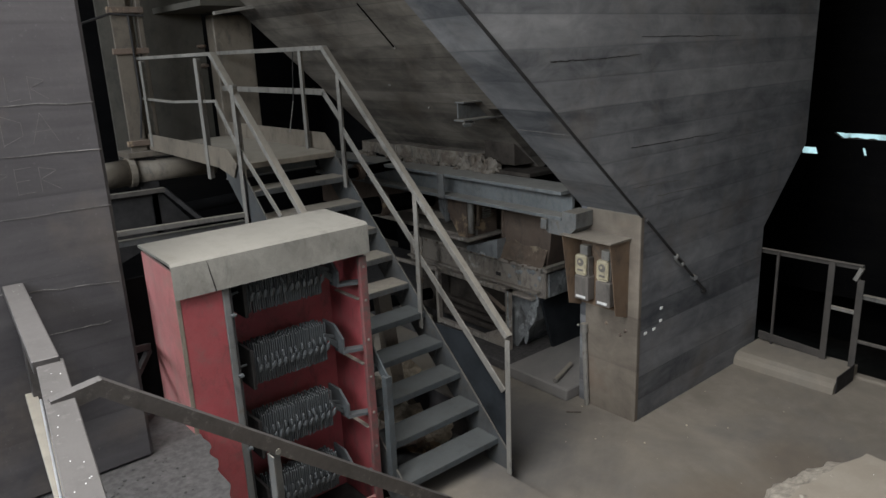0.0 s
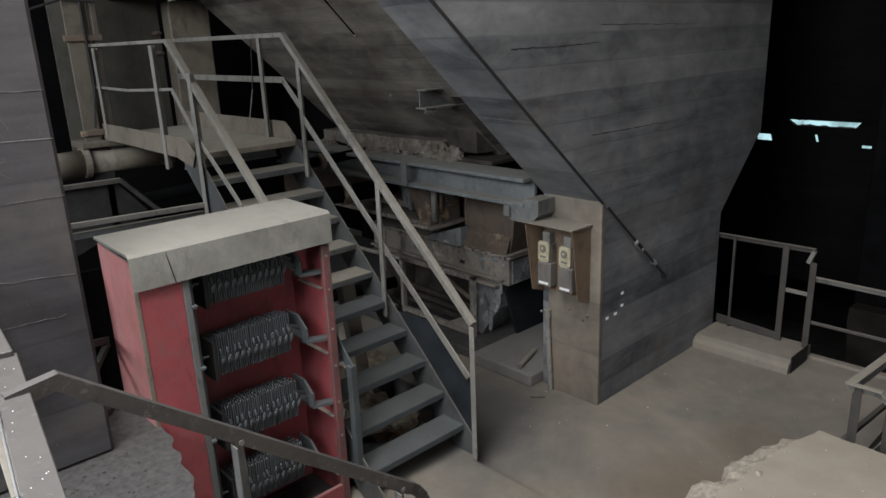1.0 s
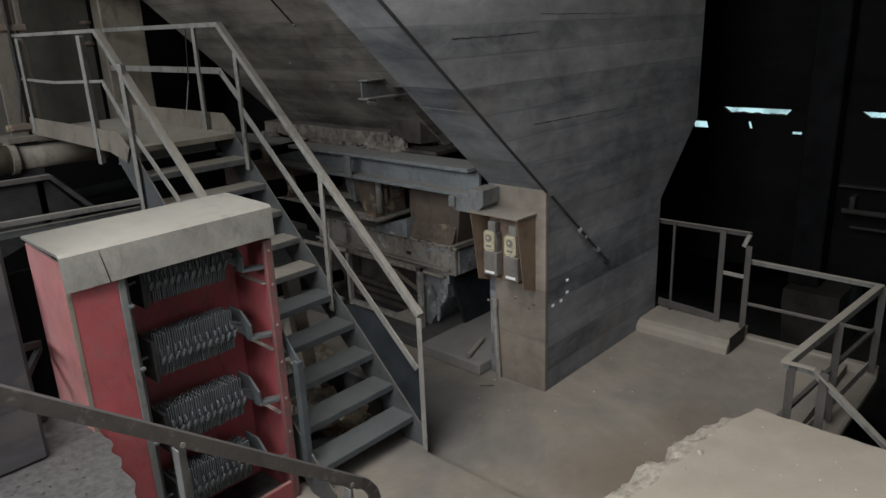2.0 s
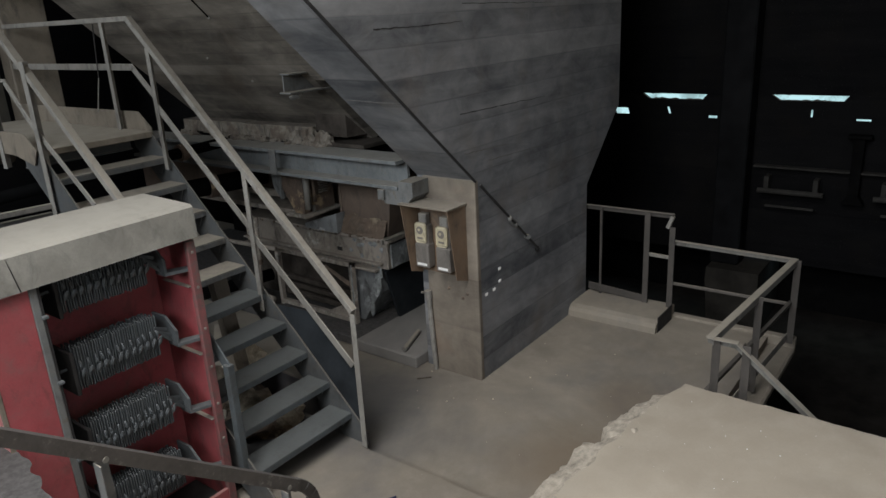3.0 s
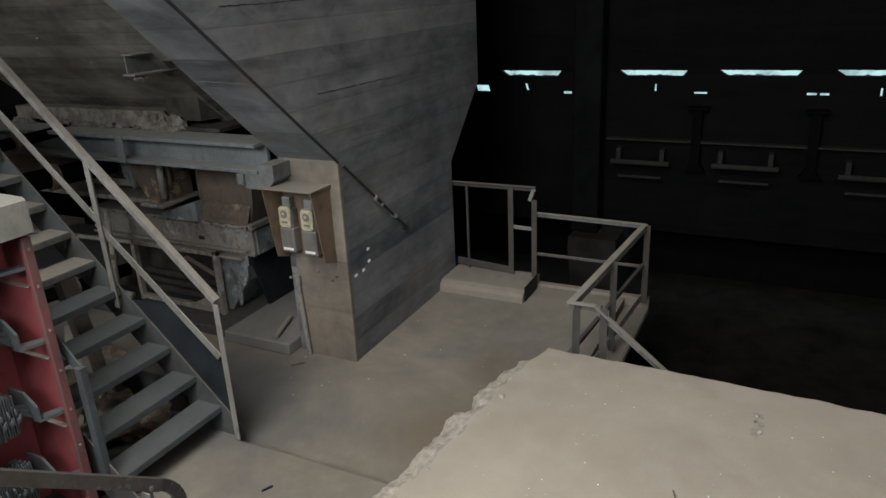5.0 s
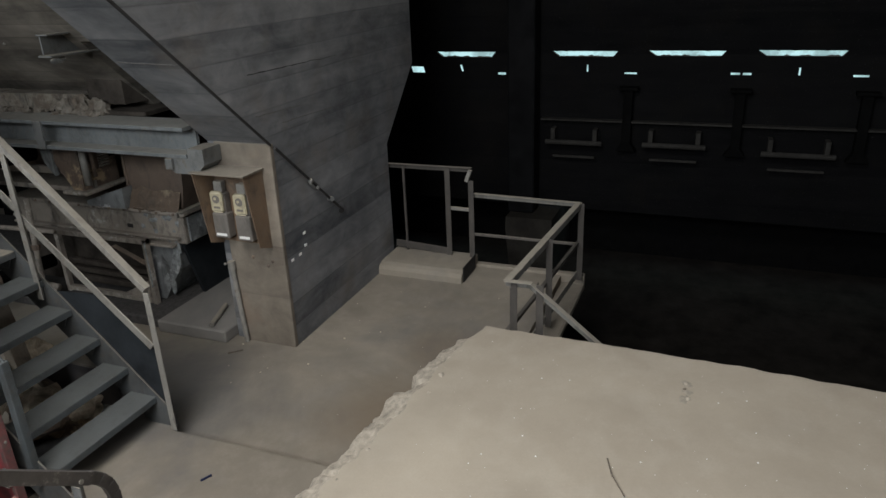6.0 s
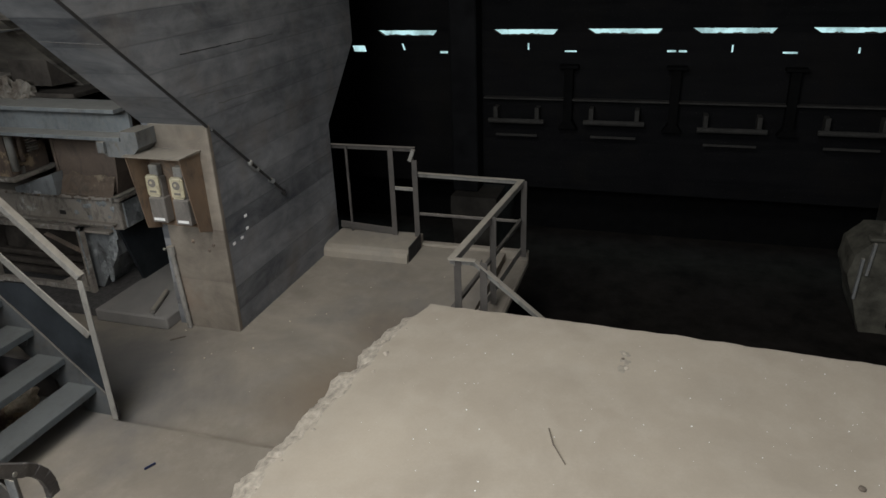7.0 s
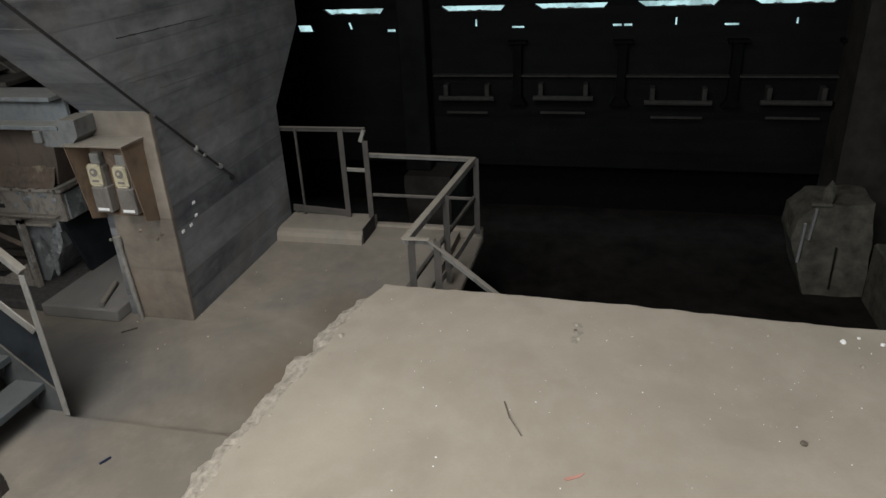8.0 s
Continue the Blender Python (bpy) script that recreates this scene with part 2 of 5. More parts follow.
M_FLAKE = plain("bared_pale_blue_grey_paint", (0.23, 0.24, 0.237), 0.8, 0, 0.5, 25)
M_SKIRT = plain("dark_blue_grey_sheet", (0.019, 0.022, 0.025), 0.7, 0, 0.4, 4, 0.2)
M_DUCT = plain("sooty_rusty_sheet", (0.05, 0.042, 0.035), 0.85, 0, 0.5, 5, 0.15)
M_PLINTH = dusty_floor("grey_dusty_plinth", (0.19, 0.18, 0.168), (0.25, 0.236, 0.215), (0.28, 0.262, 0.235), 0.3)
# Weak light at the far end is put into the pillar and pier colours.
M_PILLAR = plain("gloom_grey_pillar_concrete", (0.0065, 0.0066, 0.007), 0.9, 0, 0.4, 3, 0.05)
M_FARPIER = plain("gloom_brown_end_pier", (0.023, 0.021, 0.018), 0.9, 0, 0.4, 3, 0.05)
M_TEAL = dusty_paint("peeling_blue_grey_paint", (0.20, 0.21, 0.212), (0.50, 0.51, 0.51), (0.20, 0.19, 0.17), 0.6, 0, 0.7, 6, (0.52, 0.57), dirt=0.94, cluster=True)
M_BROWN = dusty_paint("brown_painted_sheet", (0.175, 0.11, 0.065), (0.12, 0.08, 0.06), (0.27, 0.235, 0.19), 0.8, 0, 0.6, 10, (0.6, 0.75))
M_BEIGE = dusty_paint("dusty_beige_steel", (0.175, 0.147, 0.112), (0.15, 0.11, 0.08), (0.30, 0.265, 0.215), 0.8)
M_PLATE = dusty_paint("dull_olive_sheet", (0.060, 0.055, 0.043), (0.045, 0.04, 0.034), (0.2, 0.18, 0.15), 0.8, 0, 0.8, 4)
M_DECK = dusty_paint("thick_dust_on_deck", (0.20, 0.17, 0.13), (0.17, 0.15, 0.12), (0.38, 0.34, 0.275), 0.97, 0, 0.9, 5, dirt=0.4)
M_COLUMN = dusty_paint("grimy_beige_column_steel", (0.125, 0.103, 0.078), (0.085, 0.06, 0.045), (0.22, 0.19, 0.155), 0.7)
M_STRINGER = dusty_paint("dark_dusty_stringer_steel", (0.058, 0.064, 0.068), (0.05, 0.047, 0.043), (0.20, 0.175, 0.14), amount=0.8)
M_STONE = plain("pale_rubble", (0.44, 0.38, 0.29), 0.95, 0, 0.45, 16)
M_WHITE = plain("white_chip", (0.72, 0.71, 0.68), 0.8, 0, 0.1)
M_METER = dusty_paint("yellowed_meter_glass", (0.42, 0.37, 0.25), (0.27, 0.23, 0.16), (0.4, 0.36, 0.28), 0.6, 0, 0.3, 30)
M_BAKELITE = dusty_paint("dark_meter_cover", (0.15, 0.135, 0.12), (0.07, 0.065, 0.06), (0.2, 0.18, 0.15), 0.6, 0, 0.4)
M_BLUE = plain("blue_plastic", (0.018, 0.024, 0.06), 0.4, 0, 0.2)
M_REDCHALK = plain("red_chalk", (0.40, 0.20, 0.155), 0.9, 0, 0.2)
M_TWIG = plain("dry_twig", (0.11, 0.09, 0.07), 0.9, 0, 0.4, 30)
M_CHALK = plain("scratched_chalk", (0.125, 0.117, 0.11), 0.95, 0, 0.3, 40)
M_SKY = glowing("daylight_outside", (0.55, 0.85, 0.88), 1.0)

# ---------------------------------------------------------------- mesh helpers


def box(bm, lo, hi, bevel=0.0, m=None):
    lo, hi = Vector(lo), Vector(hi)
    got = bmesh.ops.create_cube(bm, size=1.0)["verts"]
    for v in got:
        v.co = Vector((lo[i] + (v.co[i] + 0.5) * (hi[i] - lo[i]) for i in range(3)))
    if bevel:
        edges = list({e for v in got for e in v.link_edges})
        got = bmesh.ops.bevel(bm, geom=edges, offset=bevel, segments=1, affect="EDGES")["verts"]
    if m is not None:
        bmesh.ops.transform(bm, matrix=m, verts=got)
    return got


def between(a, b, up=(0, 0, 1)):
    """A pose whose local x runs from a to b, and whose local z leans to up."""
    a, b = Vector(a), Vector(b)
    x = (b - a).normalized()
    y = Vector(up).cross(x).normalized()
    z = x.cross(y)
    return Matrix.Translation(a) @ Matrix((x, y, z)).transposed().to_4x4(), (b - a).length


def bar(bm, a, b, w, h, up=(0, 0, 1), bevel=0.003):
    """A bar of w by h round the line from a to b."""
    m, n = between(a, b, up)
    return box(bm, (0, -w / 2, -h / 2), (n, w / 2, h / 2), bevel, m)


def angle_bar(bm, a, b, w, t=0.006, up=(0, 0, 1), flip=1):
    """An L section: a level flange and one hanging flange."""
    m, n = between(a, b, up)
    box(bm, (0, -w / 2, -t), (n, w / 2, 0), 0.0015, m)
    y = flip * (w / 2 - t / 2)
    box(bm, (0, y - t / 2, -w), (n, y + t / 2, -t), 0.0015, m)


def ibeam(bm, a, b, w, h, t=0.012, up=(0, 0, 1)):
    m, n = between(a, b, up)
    box(bm, (0, -w / 2, -t), (n, w / 2, 0), 0.002, m)
    box(bm, (0, -w / 2, -h), (n, w / 2, -h + t), 0.002, m)
    box(bm, (0, -t / 2, -h + t), (n, t / 2, -t), 0, m)


def tube(bm, a, b, r, n=14, r2=None):
    m, length = between(a, b, (0, 0, 1) if abs((Vector(b) - Vector(a)).normalized().z) < 0.95 else (1, 0, 0))
    got = bmesh.ops.create_cone(bm, cap_ends=True, segments=n, radius1=r, radius2=r if r2 is None else r2, depth=length)["verts"]
    bmesh.ops.transform(bm, matrix=m @ pose(length / 2, 0, 0, 0, 90, 0), verts=got)
    return got


def prism(bm, outline, axis, lo, hi):
    """An outline of pairs in the plane across the axis, drawn out from lo to hi along it."""
    def at(p, q):
        c = list(p)
        c.insert("xyz".index(axis), q)
        return bm.verts.new(c)
    a, b = [at(p, lo) for p in outline], [at(p, hi) for p in outline]
    bm.faces.new(a)
    bm.faces.new(b[::-1])
    for i in range(len(a)):
        j = (i + 1) % len(a)
        bm.faces.new((a[j], a[i], b[i], b[j]))
    bmesh.ops.recalc_face_normals(bm, faces=bm.faces[:])


def lump(bm, centre, size, rough=0.25, seed=0, level=2):
    got = bmesh.ops.create_icosphere(bm, subdivisions=level, radius=1.0)["verts"]
    for v in got:
        d = 1 + rough * noise.noise(v.co * 1.7 + Vector((seed * 3.1, seed, -seed)))
        v.co = Vector(centre) + Vector((v.co[i] * d * size[i] for i in range(3)))
    return got


def part(name, bm, material, parent=None, label="", smooth=False):
    data = bpy.data.meshes.new(name)
    bm.to_mesh(data)
    bm.free()
    data.materials.append(material)
    if smooth:
        for p in data.polygons:
            p.use_smooth = True
    ob = new(name, data)
    if parent is not None:
        ob.parent = parent
        ob.matrix_parent_inverse = parent.matrix_basis.inverted()
    if label:
        ob["label"] = label
    return ob


def thing(name, label, category, where=(0, 0, 0), group="", kind=""):
    ob = new(name)
    ob.location = where
    ob.matrix_basis = Matrix.Translation(where)
    ob.empty_display_size = 0.1
    return tagged(ob, label, category, group, kind)


def made(fn, *args, **kw):
    bm = bmesh.new()
    fn(bm, *args, **kw)
    return bm


def structure(name, bm, material, label, category):
    return tagged(part(name, bm, material), label, category, "", "structure")
# ---------------------------------------------------------------- setting


def slab_mesh(bm, outline, lo, hi):
    prism(bm, outline, "z", lo, hi)


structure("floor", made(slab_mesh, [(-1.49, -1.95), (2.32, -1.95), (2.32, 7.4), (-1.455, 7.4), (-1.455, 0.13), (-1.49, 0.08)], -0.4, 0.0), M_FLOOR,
          "dusty brown concrete floor, greyer near the stair", "floor")
structure("ground", made(box, (-9.5, -11.5, -1.5), (9.5, 9.5, -1.15)), M_PIT, "floor of the deep pit, with its shade put into a black colour", "floor")
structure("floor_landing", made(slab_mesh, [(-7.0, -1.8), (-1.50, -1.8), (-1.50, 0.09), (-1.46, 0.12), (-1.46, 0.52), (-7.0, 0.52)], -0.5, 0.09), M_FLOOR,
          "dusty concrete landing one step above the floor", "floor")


structure("floor_under_stair", made(box, (-7.0, 0.522, -0.5), (-1.462, 7.4, 0.086)), M_SHADEFLOOR, "concrete floor coloured dark for the shade under the stair", "floor")


def ragged_slab(bm, edge, far, top, thick, seed):
    """A slab broken off along a row of points (x, y, share of crumbling): a jagged, crumbly slope down to a rough underside."""
    pts = []
    for (ax, ay, ac), (bx, by, bc) in zip(edge, edge[1:]):
        n = max(2, int(math.hypot(bx - ax, by - ay) / 0.022))
        for i in range(n):
            s = i / n
            pts.append((ax + (bx - ax) * s, ay + (by - ay) * s, ac + (bc - ac) * s))
    pts.append(edge[-1])
    rings = []
    for k, (drop, out) in enumerate(((0, -0.17), (0.016, -0.15), (0.034, -0.105), (0.05, -0.06), (0.085, -0.02), (0.13, 0.0), (0.21, -0.01), (thick, -0.09))):
        ring = []
        for i, (x, y, c) in enumerate(pts):
            a, b = pts[max(i - 2, 0)], pts[min(i + 2, len(pts) - 1)]
            tx, ty = b[0] - a[0], b[1] - a[1]
            n = math.hypot(tx, ty) or 1
            coarse = 0.05 * noise.noise(Vector((x * 4.1, y * 4.1, seed)))
            j = 0.042 * noise.noise(Vector((x * 8, y * 8, seed + k * 0.35))) + 0.014 * noise.noise(Vector((x * 33, y * 33, seed + k)))
            o = (out + coarse + (j if k else 0.7 * j)) * c + (1 - c) * (0.25 * j - 0.004 * (k == 0))
            dz = 0.032 * noise.noise(Vector((x * 21, y * 21, seed + 3 * k))) * c if 0 < k < 7 else 0
            ring.append(bm.verts.new((x - ty / n * o, y + tx / n * o, top - drop * (0.35 + 0.65 * c if k < 5 else 1) + dz)))
        rings.append(ring)
    for a, b in zip(rings, rings[1:]):
        for i in range(len(a) - 1):
            bm.faces.new((a[i], a[i + 1], b[i + 1], b[i])).material_index = 1
    bm.faces.new([*rings[0], *[bm.verts.new((x, y, top)) for x, y in far]][::-1])
    bm.faces.new([*rings[-1], *[bm.verts.new((x, y, top - thick)) for x, y in far]])
    bmesh.ops.recalc_face_normals(bm, faces=bm.faces[:])


slab = structure("floor_slab", made(ragged_slab, [(-4.2, -1.47, 1), (-2.75, -1.63, 1), (-2.3, -1.64, 1), (-1.99, -1.69, 1), (-1.62, -1.74, 1), (-1.15, -1.77, 1), (-0.86, -1.86, 0.8), (-0.63, -2.03, 0.15),
                                                  (-0.65, -2.8, 0.1), (-0.67, -3.47, 0.12), (-0.76, -4.9, 0.1), (-0.74, -7.5, 0.1)],
                                    [(-9.0, -7.5), (-9.0, -3.0), (-4.2, -3.0)], 0.86, 0.62, 3.0),
                 M_SLAB, "pale dusty concrete slab with a broken crumbling edge", "floor")
slab.data.materials.append(M_BROKEN)
for face in slab.data.polygons:
    face.use_smooth = face.material_index == 1
ledge = structure("floor_ledge", made(ragged_slab, [(-4.9, -0.48, 1), (-4.25, -0.44, 1), (-4.0, -0.32, 1), (-3.94, -0.12, 1), (-3.90, 0.1, 1), (-3.86, 0.3, 1), (-3.86, 0.6, 1), (-3.90, 1.2, 1)], [(-7.5, 1.2), (-7.5, -0.35)], 1.2, 0.6, 11.0),
                  M_LEDGE, "broken grey concrete ledge strewn with debris", "floor")
ledge.data.materials.append(M_LEDGE)
for face in ledge.data.polygons:
    face.use_smooth = face.material_index == 1

# the wall beside the cabinet
wl = structure("wall_west", made(box, (-5.35, 0.36, 1.2), (-3.95, 0.60, 7.5), 0.02), M_WALL, "dark grey board-marked concrete wall with scratched letters", "wall")

for x0, z0, x1, z1 in ((-5.0, 3.105, -3.96, 3.10), (-5.0, 2.91, -3.96, 2.868), (-5.0, 2.59, -3.96, 2.602), (-4.6, 2.275, -3.98, 2.205), (-4.45, 2.02, -4.05, 2.015)):
    n = 9
    pts = [(x0 + (x1 - x0) * k / n, z0 + (z1 - z0) * k / n + 0.012 * noise.noise(Vector((k * 1.3, z0 * 5, 0)))) for k in range(n + 1)]

    def lip(bm):
        for (ax, az), (bx, bz) in zip(pts, pts[1:]):
            bar(bm, (ax, 0.3605, az), (bx, 0.3605, bz), 0.006, 0.001 + 0.006 * random.random() ** 2)
    structure("trim_board_mark", made(lip), M_CHALK, "pale uneven board joint on the wall", "trim")

# the pier: an upright shaft that spreads into the rib of the hopper


def pier(bm):
    prism(bm, [(0.0, -0.3), (2.13, -0.3), (2.13, 1.385), (2.93, 2.15), (2.95, 7.5), (-6.13, 7.5), (0.0, 1.88)], "y", 0.0, 0.64)
    for v in bm.verts:
        if v.co.x < -6 and v.co.y < 0.1:
            v.co.x = -6.52


structure("wall_pier", made(pier), M_PIER, "sooty board-marked concrete hopper pier with stained sides", "pier")


structure("wall_pier_front", made(box, (-0.028, 0.012, -0.05), (-0.002, 0.56, 1.885), 0.006), M_RUST_CONC, "rust-stained rendered front of the pier", "wall")
structure("trim_corner", made(box, (-0.031, -0.005, 0.0), (0.02, 0.035, 1.885), 0.006), M_RUST_CONC, "dusty steel corner angle on the pier", "trim")
structure("trim_rib", made(bar, (-5.62, -0.006, 6.72), (-0.02, -0.006, 1.875), 0.018, 0.022, (0, 1, 0.1)), M_DARK, "dark steel edging along the rib", "trim")
for i, d in enumerate((0.80, 2.3)):
    x = -d
    structure("trim_joint", made(bar, (x, 0.02, 1.88 - 0.917 * x), (x - 0.03, 0.62, 1.905 - 0.917 * x), 0.008, 0.006, (0.67, 0, 0.74)), M_CHALK, "pale casting joint across the rib", "trim")


def hopper_underside(bm):
    prism(bm, [(0.42, 2.065), (0.70, 2.25), (-4.6, 7.15), (-4.9, 6.94)], "y", 1.5, 4.1)
    prism(bm, [(-0.30, 2.725), (-0.02, 2.92), (-4.6, 7.15), (-4.9, 6.94)], "y", 0.64, 1.499)


structure("ceiling_hopper", made(hopper_underside), M_HOPPER, "sloping soot-black hopper underside with board marks", "ceiling")
structure("trim_hopper_seam", made(bar, (-1.346, 1.979, 3.672), (-0.938, 2.028, 3.298), 0.008, 0.012, (0.68, 0, 0.74)), M_DARKSHADE, "dark seam in the hopper lining", "trim")
for where in ((-0.938, 2.028, 3.298), (-1.191, 1.156, 3.530), (-0.291, 2.372, 2.705), (-0.549, 2.674, 2.942)):
    tagged(part("anchor_bolt", made(lump, where, (0.013, 0.014, 0.013), 0.4, 3, 2), M_RAIL), "pale rusty anchor bolt in the hopper underside", "bolt", "bolts in the hopper")
structure("wall_hopper_back", made(box, (0.5, 0.64, 1.9), (2.9, 6.2, 7.5)), M_FAR, "concrete hopper wall coloured near black for the shade behind the machinery", "wall")
structure("wall_machine_back", made(box, (2.0, 0.64, -0.4), (2.3, 6.2, 1.9)), M_FAR, "wall coloured near black for the shade behind the machinery", "wall")

# the far wall with its slots
# (near end, far end, sill, head) of each slot
slots = [(0.613, -0.30, 1.925, 2.0), (-1.12, -2.016, 1.943, 2.016), (-2.41, -3.38, 1.957, 2.026), (-3.747, -4.76, 1.965, 2.035), (-5.15, -6.15, 1.972, 2.04)]


def far_wall(bm):
    box(bm, (5.2, -11.5, 2.06), (5.26, 7.0, 7.5))
    box(bm, (5.2, -11.5, -0.24), (5.26, 7.0, 1.90))
    edges = [7.0] + [v for s in slots for v in s[:2]] + [-11.5]
    for hi, lo in zip(edges[::2], edges[1::2]):
        box(bm, (5.2, lo, 1.90), (5.26, hi, 2.06))
    for hi, lo, sill, head in slots:
        box(bm, (5.2, lo, 1.90), (5.26, hi, sill))
        box(bm, (5.2, lo, head), (5.26, hi, 2.06))
        prism(bm, [(hi, sill), (hi, head), (hi - 0.11, sill)], "x", 5.2, 5.26)
        prism(bm, [(lo, sill), (lo, head), (lo + 0.06, sill)], "x", 5.2, 5.26)
        for k in range(9):
            y = lo + 0.1 + (hi - lo - 0.25) * random.random()
            lump(bm, (5.25, y, sill), (0.02, 0.02 + 0.05 * random.random(), 0.012 * random.random() + 0.004), 0.5, k, 1)
            lump(bm, (5.25, y + 0.1, head), (0.02, 0.02 + 0.04 * random.random(), 0.012 * random.random()), 0.5, k, 1)


random.seed(17)
structure("wall_far", made(far_wall), M_FAR, "far wall coloured near black for its gloom, with narrow slots open to daylight", "wall")
# The recess shade is put into this wall's black colour.
structure("wall_far_base", made(box, (5.9, -11.5, -1.2), (6.2, 7.0, -0.24)), M_DARKSHADE, "back of the recess below the far wall, coloured black for its shade", "wall")
structure("backdrop", made(box, (6.6, -12, 0.5), (6.62, 8, 3.2)), M_SKY, "pale daylight outside", "sky")
structure("wall_far_pier", made(box, (4.4, -11.5, -1.2), (5.19, -6.27, 7.5), 0.03), M_FARPIER, "concrete end pier coloured dark for its gloom", "pier")
structure("wall_north", made(box, (-9.5, 7.4, -1.2), (6.2, 7.7, 7.5)), M_FAR, "back wall coloured near black for its gloom", "wall")


# Unseen wall, added to close the hall; its gap lets the south lamp in.
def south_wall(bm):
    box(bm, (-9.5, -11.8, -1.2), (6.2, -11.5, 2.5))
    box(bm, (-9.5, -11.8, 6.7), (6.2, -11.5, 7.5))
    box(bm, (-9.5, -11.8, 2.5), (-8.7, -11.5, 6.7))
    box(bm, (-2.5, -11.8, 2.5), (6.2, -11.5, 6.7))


structure("wall_unseen_south", made(south_wall), M_FAR, "unseen dark side wall, added with an opening for light", "wall")


# Unseen outer wall, added with a gap for the west lamp.
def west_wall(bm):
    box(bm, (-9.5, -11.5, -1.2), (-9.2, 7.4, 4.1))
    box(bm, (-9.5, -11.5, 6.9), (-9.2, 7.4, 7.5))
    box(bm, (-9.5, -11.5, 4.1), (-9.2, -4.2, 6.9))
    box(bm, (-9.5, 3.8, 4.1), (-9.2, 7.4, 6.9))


structure("wall_unseen_west", made(west_wall), M_WALL, "unseen grey outer wall, added with an opening for light", "wall")


# Unseen roof, added to keep other light out round the roof lamp.
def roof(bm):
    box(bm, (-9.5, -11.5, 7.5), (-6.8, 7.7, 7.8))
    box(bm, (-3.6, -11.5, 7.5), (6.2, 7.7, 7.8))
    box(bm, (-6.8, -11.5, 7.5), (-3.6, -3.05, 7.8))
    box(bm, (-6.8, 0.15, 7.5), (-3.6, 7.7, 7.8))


structure("ceiling", made(roof), M_FAR, "unseen dark roof, added over the hall with one opening for light", "ceiling")

# concrete step under the far railing
structure("floor_step", made(prism, [(1.69, -0.02), (1.70, 0.06), (1.725, 0.10), (1.78, 0.124), (1.86, 0.13), (2.25, 0.13), (2.25, -0.02)], "y", -0.985, -0.004), M_FLOOR, "dust-covered concrete step", "step")
structure("trim_step_plate", made(box, (1.74, -0.997, 0.0), (2.14, -0.988, 0.17), 0.002), M_DARK, "dark steel end plate of the step", "plate")
structure("trim_kerb", made(box, (2.2, -2.2, -0.12), (2.29, 0.0, 0.03), 0.01), M_FLOOR, "dusty concrete kerb under the railing", "kerb")
structure("trim_ledge", made(box, (0.2, -2.20, -0.16), (2.29, -1.951, -0.07), 0.02), M_FLOOR, "dusty ledge outside the railing", "ledge")

# ---------------------------------------------------------------- the steel stair
X1, X0 = -1.46, -2.39
RISE, GO, Y0, Z0 = 0.2077, 0.2122, 0.254, 0.327


def nose(i):
    return Y0 + GO * i, Z0 + RISE * i


stair = thing("staircase", "dusty blue-grey open steel staircase up to a landing", "staircase", (-1.9, 0.2, 0.09))


def stringer(bm, x):
    y1, z1 = nose(10)
    prism(bm, [(0.10, 0.09), (0.36, 0.09), (y1 + 0.26, z1 - 0.14), (y1 + 0.26, z1 - 0.012), (y1 - 0.02, z1 - 0.012), (0.10, 0.20)], "x", x, x + 0.012)


for x in (X1, X0):
    part("stringer", made(stringer, x), M_STRINGER, stair, "dark blue-grey dusty stringer plate")
for i in range(10):
    y, z = nose(i)

    def tread(bm):
        box(bm, (X0 + 0.012, y, z - 0.008), (X1, y + 0.235, z), 0.002)
        box(bm, (X0 + 0.012, y, z - 0.05), (X1, y + 0.008, z - 0.008), 0.002)
        box(bm, (X0 + 0.012, y + 0.227, z - 0.04), (X1, y + 0.235, z - 0.008), 0.002)
    part("tread", made(tread), M_STAIR if i > 4 else M_TREAD, stair)

    def cleat(bm):
        box(bm, (X1 - 0.06, y + 0.02, z - 0.016), (X1 - 0.002, y + 0.21, z - 0.010))
        prism(bm, [(y + 0.03, z - 0.016), (y + 0.21, z - 0.016), (y + 0.21, z - 0.15), (y + 0.10, z - 0.15)], "x", X1 - 0.012, X1 - 0.004)
    part("cleat", made(cleat), M_STAIR, stair)
ZL = nose(10)[1]
YL = nose(10)[0]
landing = thing("landing_platform", "dusty steel landing platform with low toe boards", "platform", (-1.9, 3.4, ZL - 0.1))
part("deck", made(box, (X0, YL - 0.03, ZL - 0.05), (X1 + 0.01, 4.7, ZL), 0.004), M_DECK, landing, "dust-covered steel deck")
part("toe_board", made(prism, [(YL - 0.04, ZL - 0.10), (4.7, ZL - 0.10), (4.7, ZL + 0.16), (YL + 0.14, ZL + 0.16), (YL - 0.02, ZL + 0.03)], "x", X1 + 0.012, X1 + 0.02), M_BEIGE, landing)
part("toe_board", made(prism, [(YL + 0.06, ZL - 0.12), (YL + 0.35, ZL - 0.06), (4.5, ZL - 0.03), (4.5, ZL + 0.13), (YL + 0.14, ZL + 0.12), (YL - 0.02, ZL + 0.0)], "x", X0 - 0.022, X0 - 0.014), M_BEIGE, landing)
part("edge_beam", made(ibeam, (X0 + 0.02, YL + 0.3, ZL - 0.05), (X1 - 0.02, YL + 0.3, ZL - 0.05), 0.06, 0.12), M_STAIR, landing)


def flat(a, b, w, h, up=(0, 0, 1)):
    return made(bar, a, b, w, h, up)


XR = X1 - 0.022
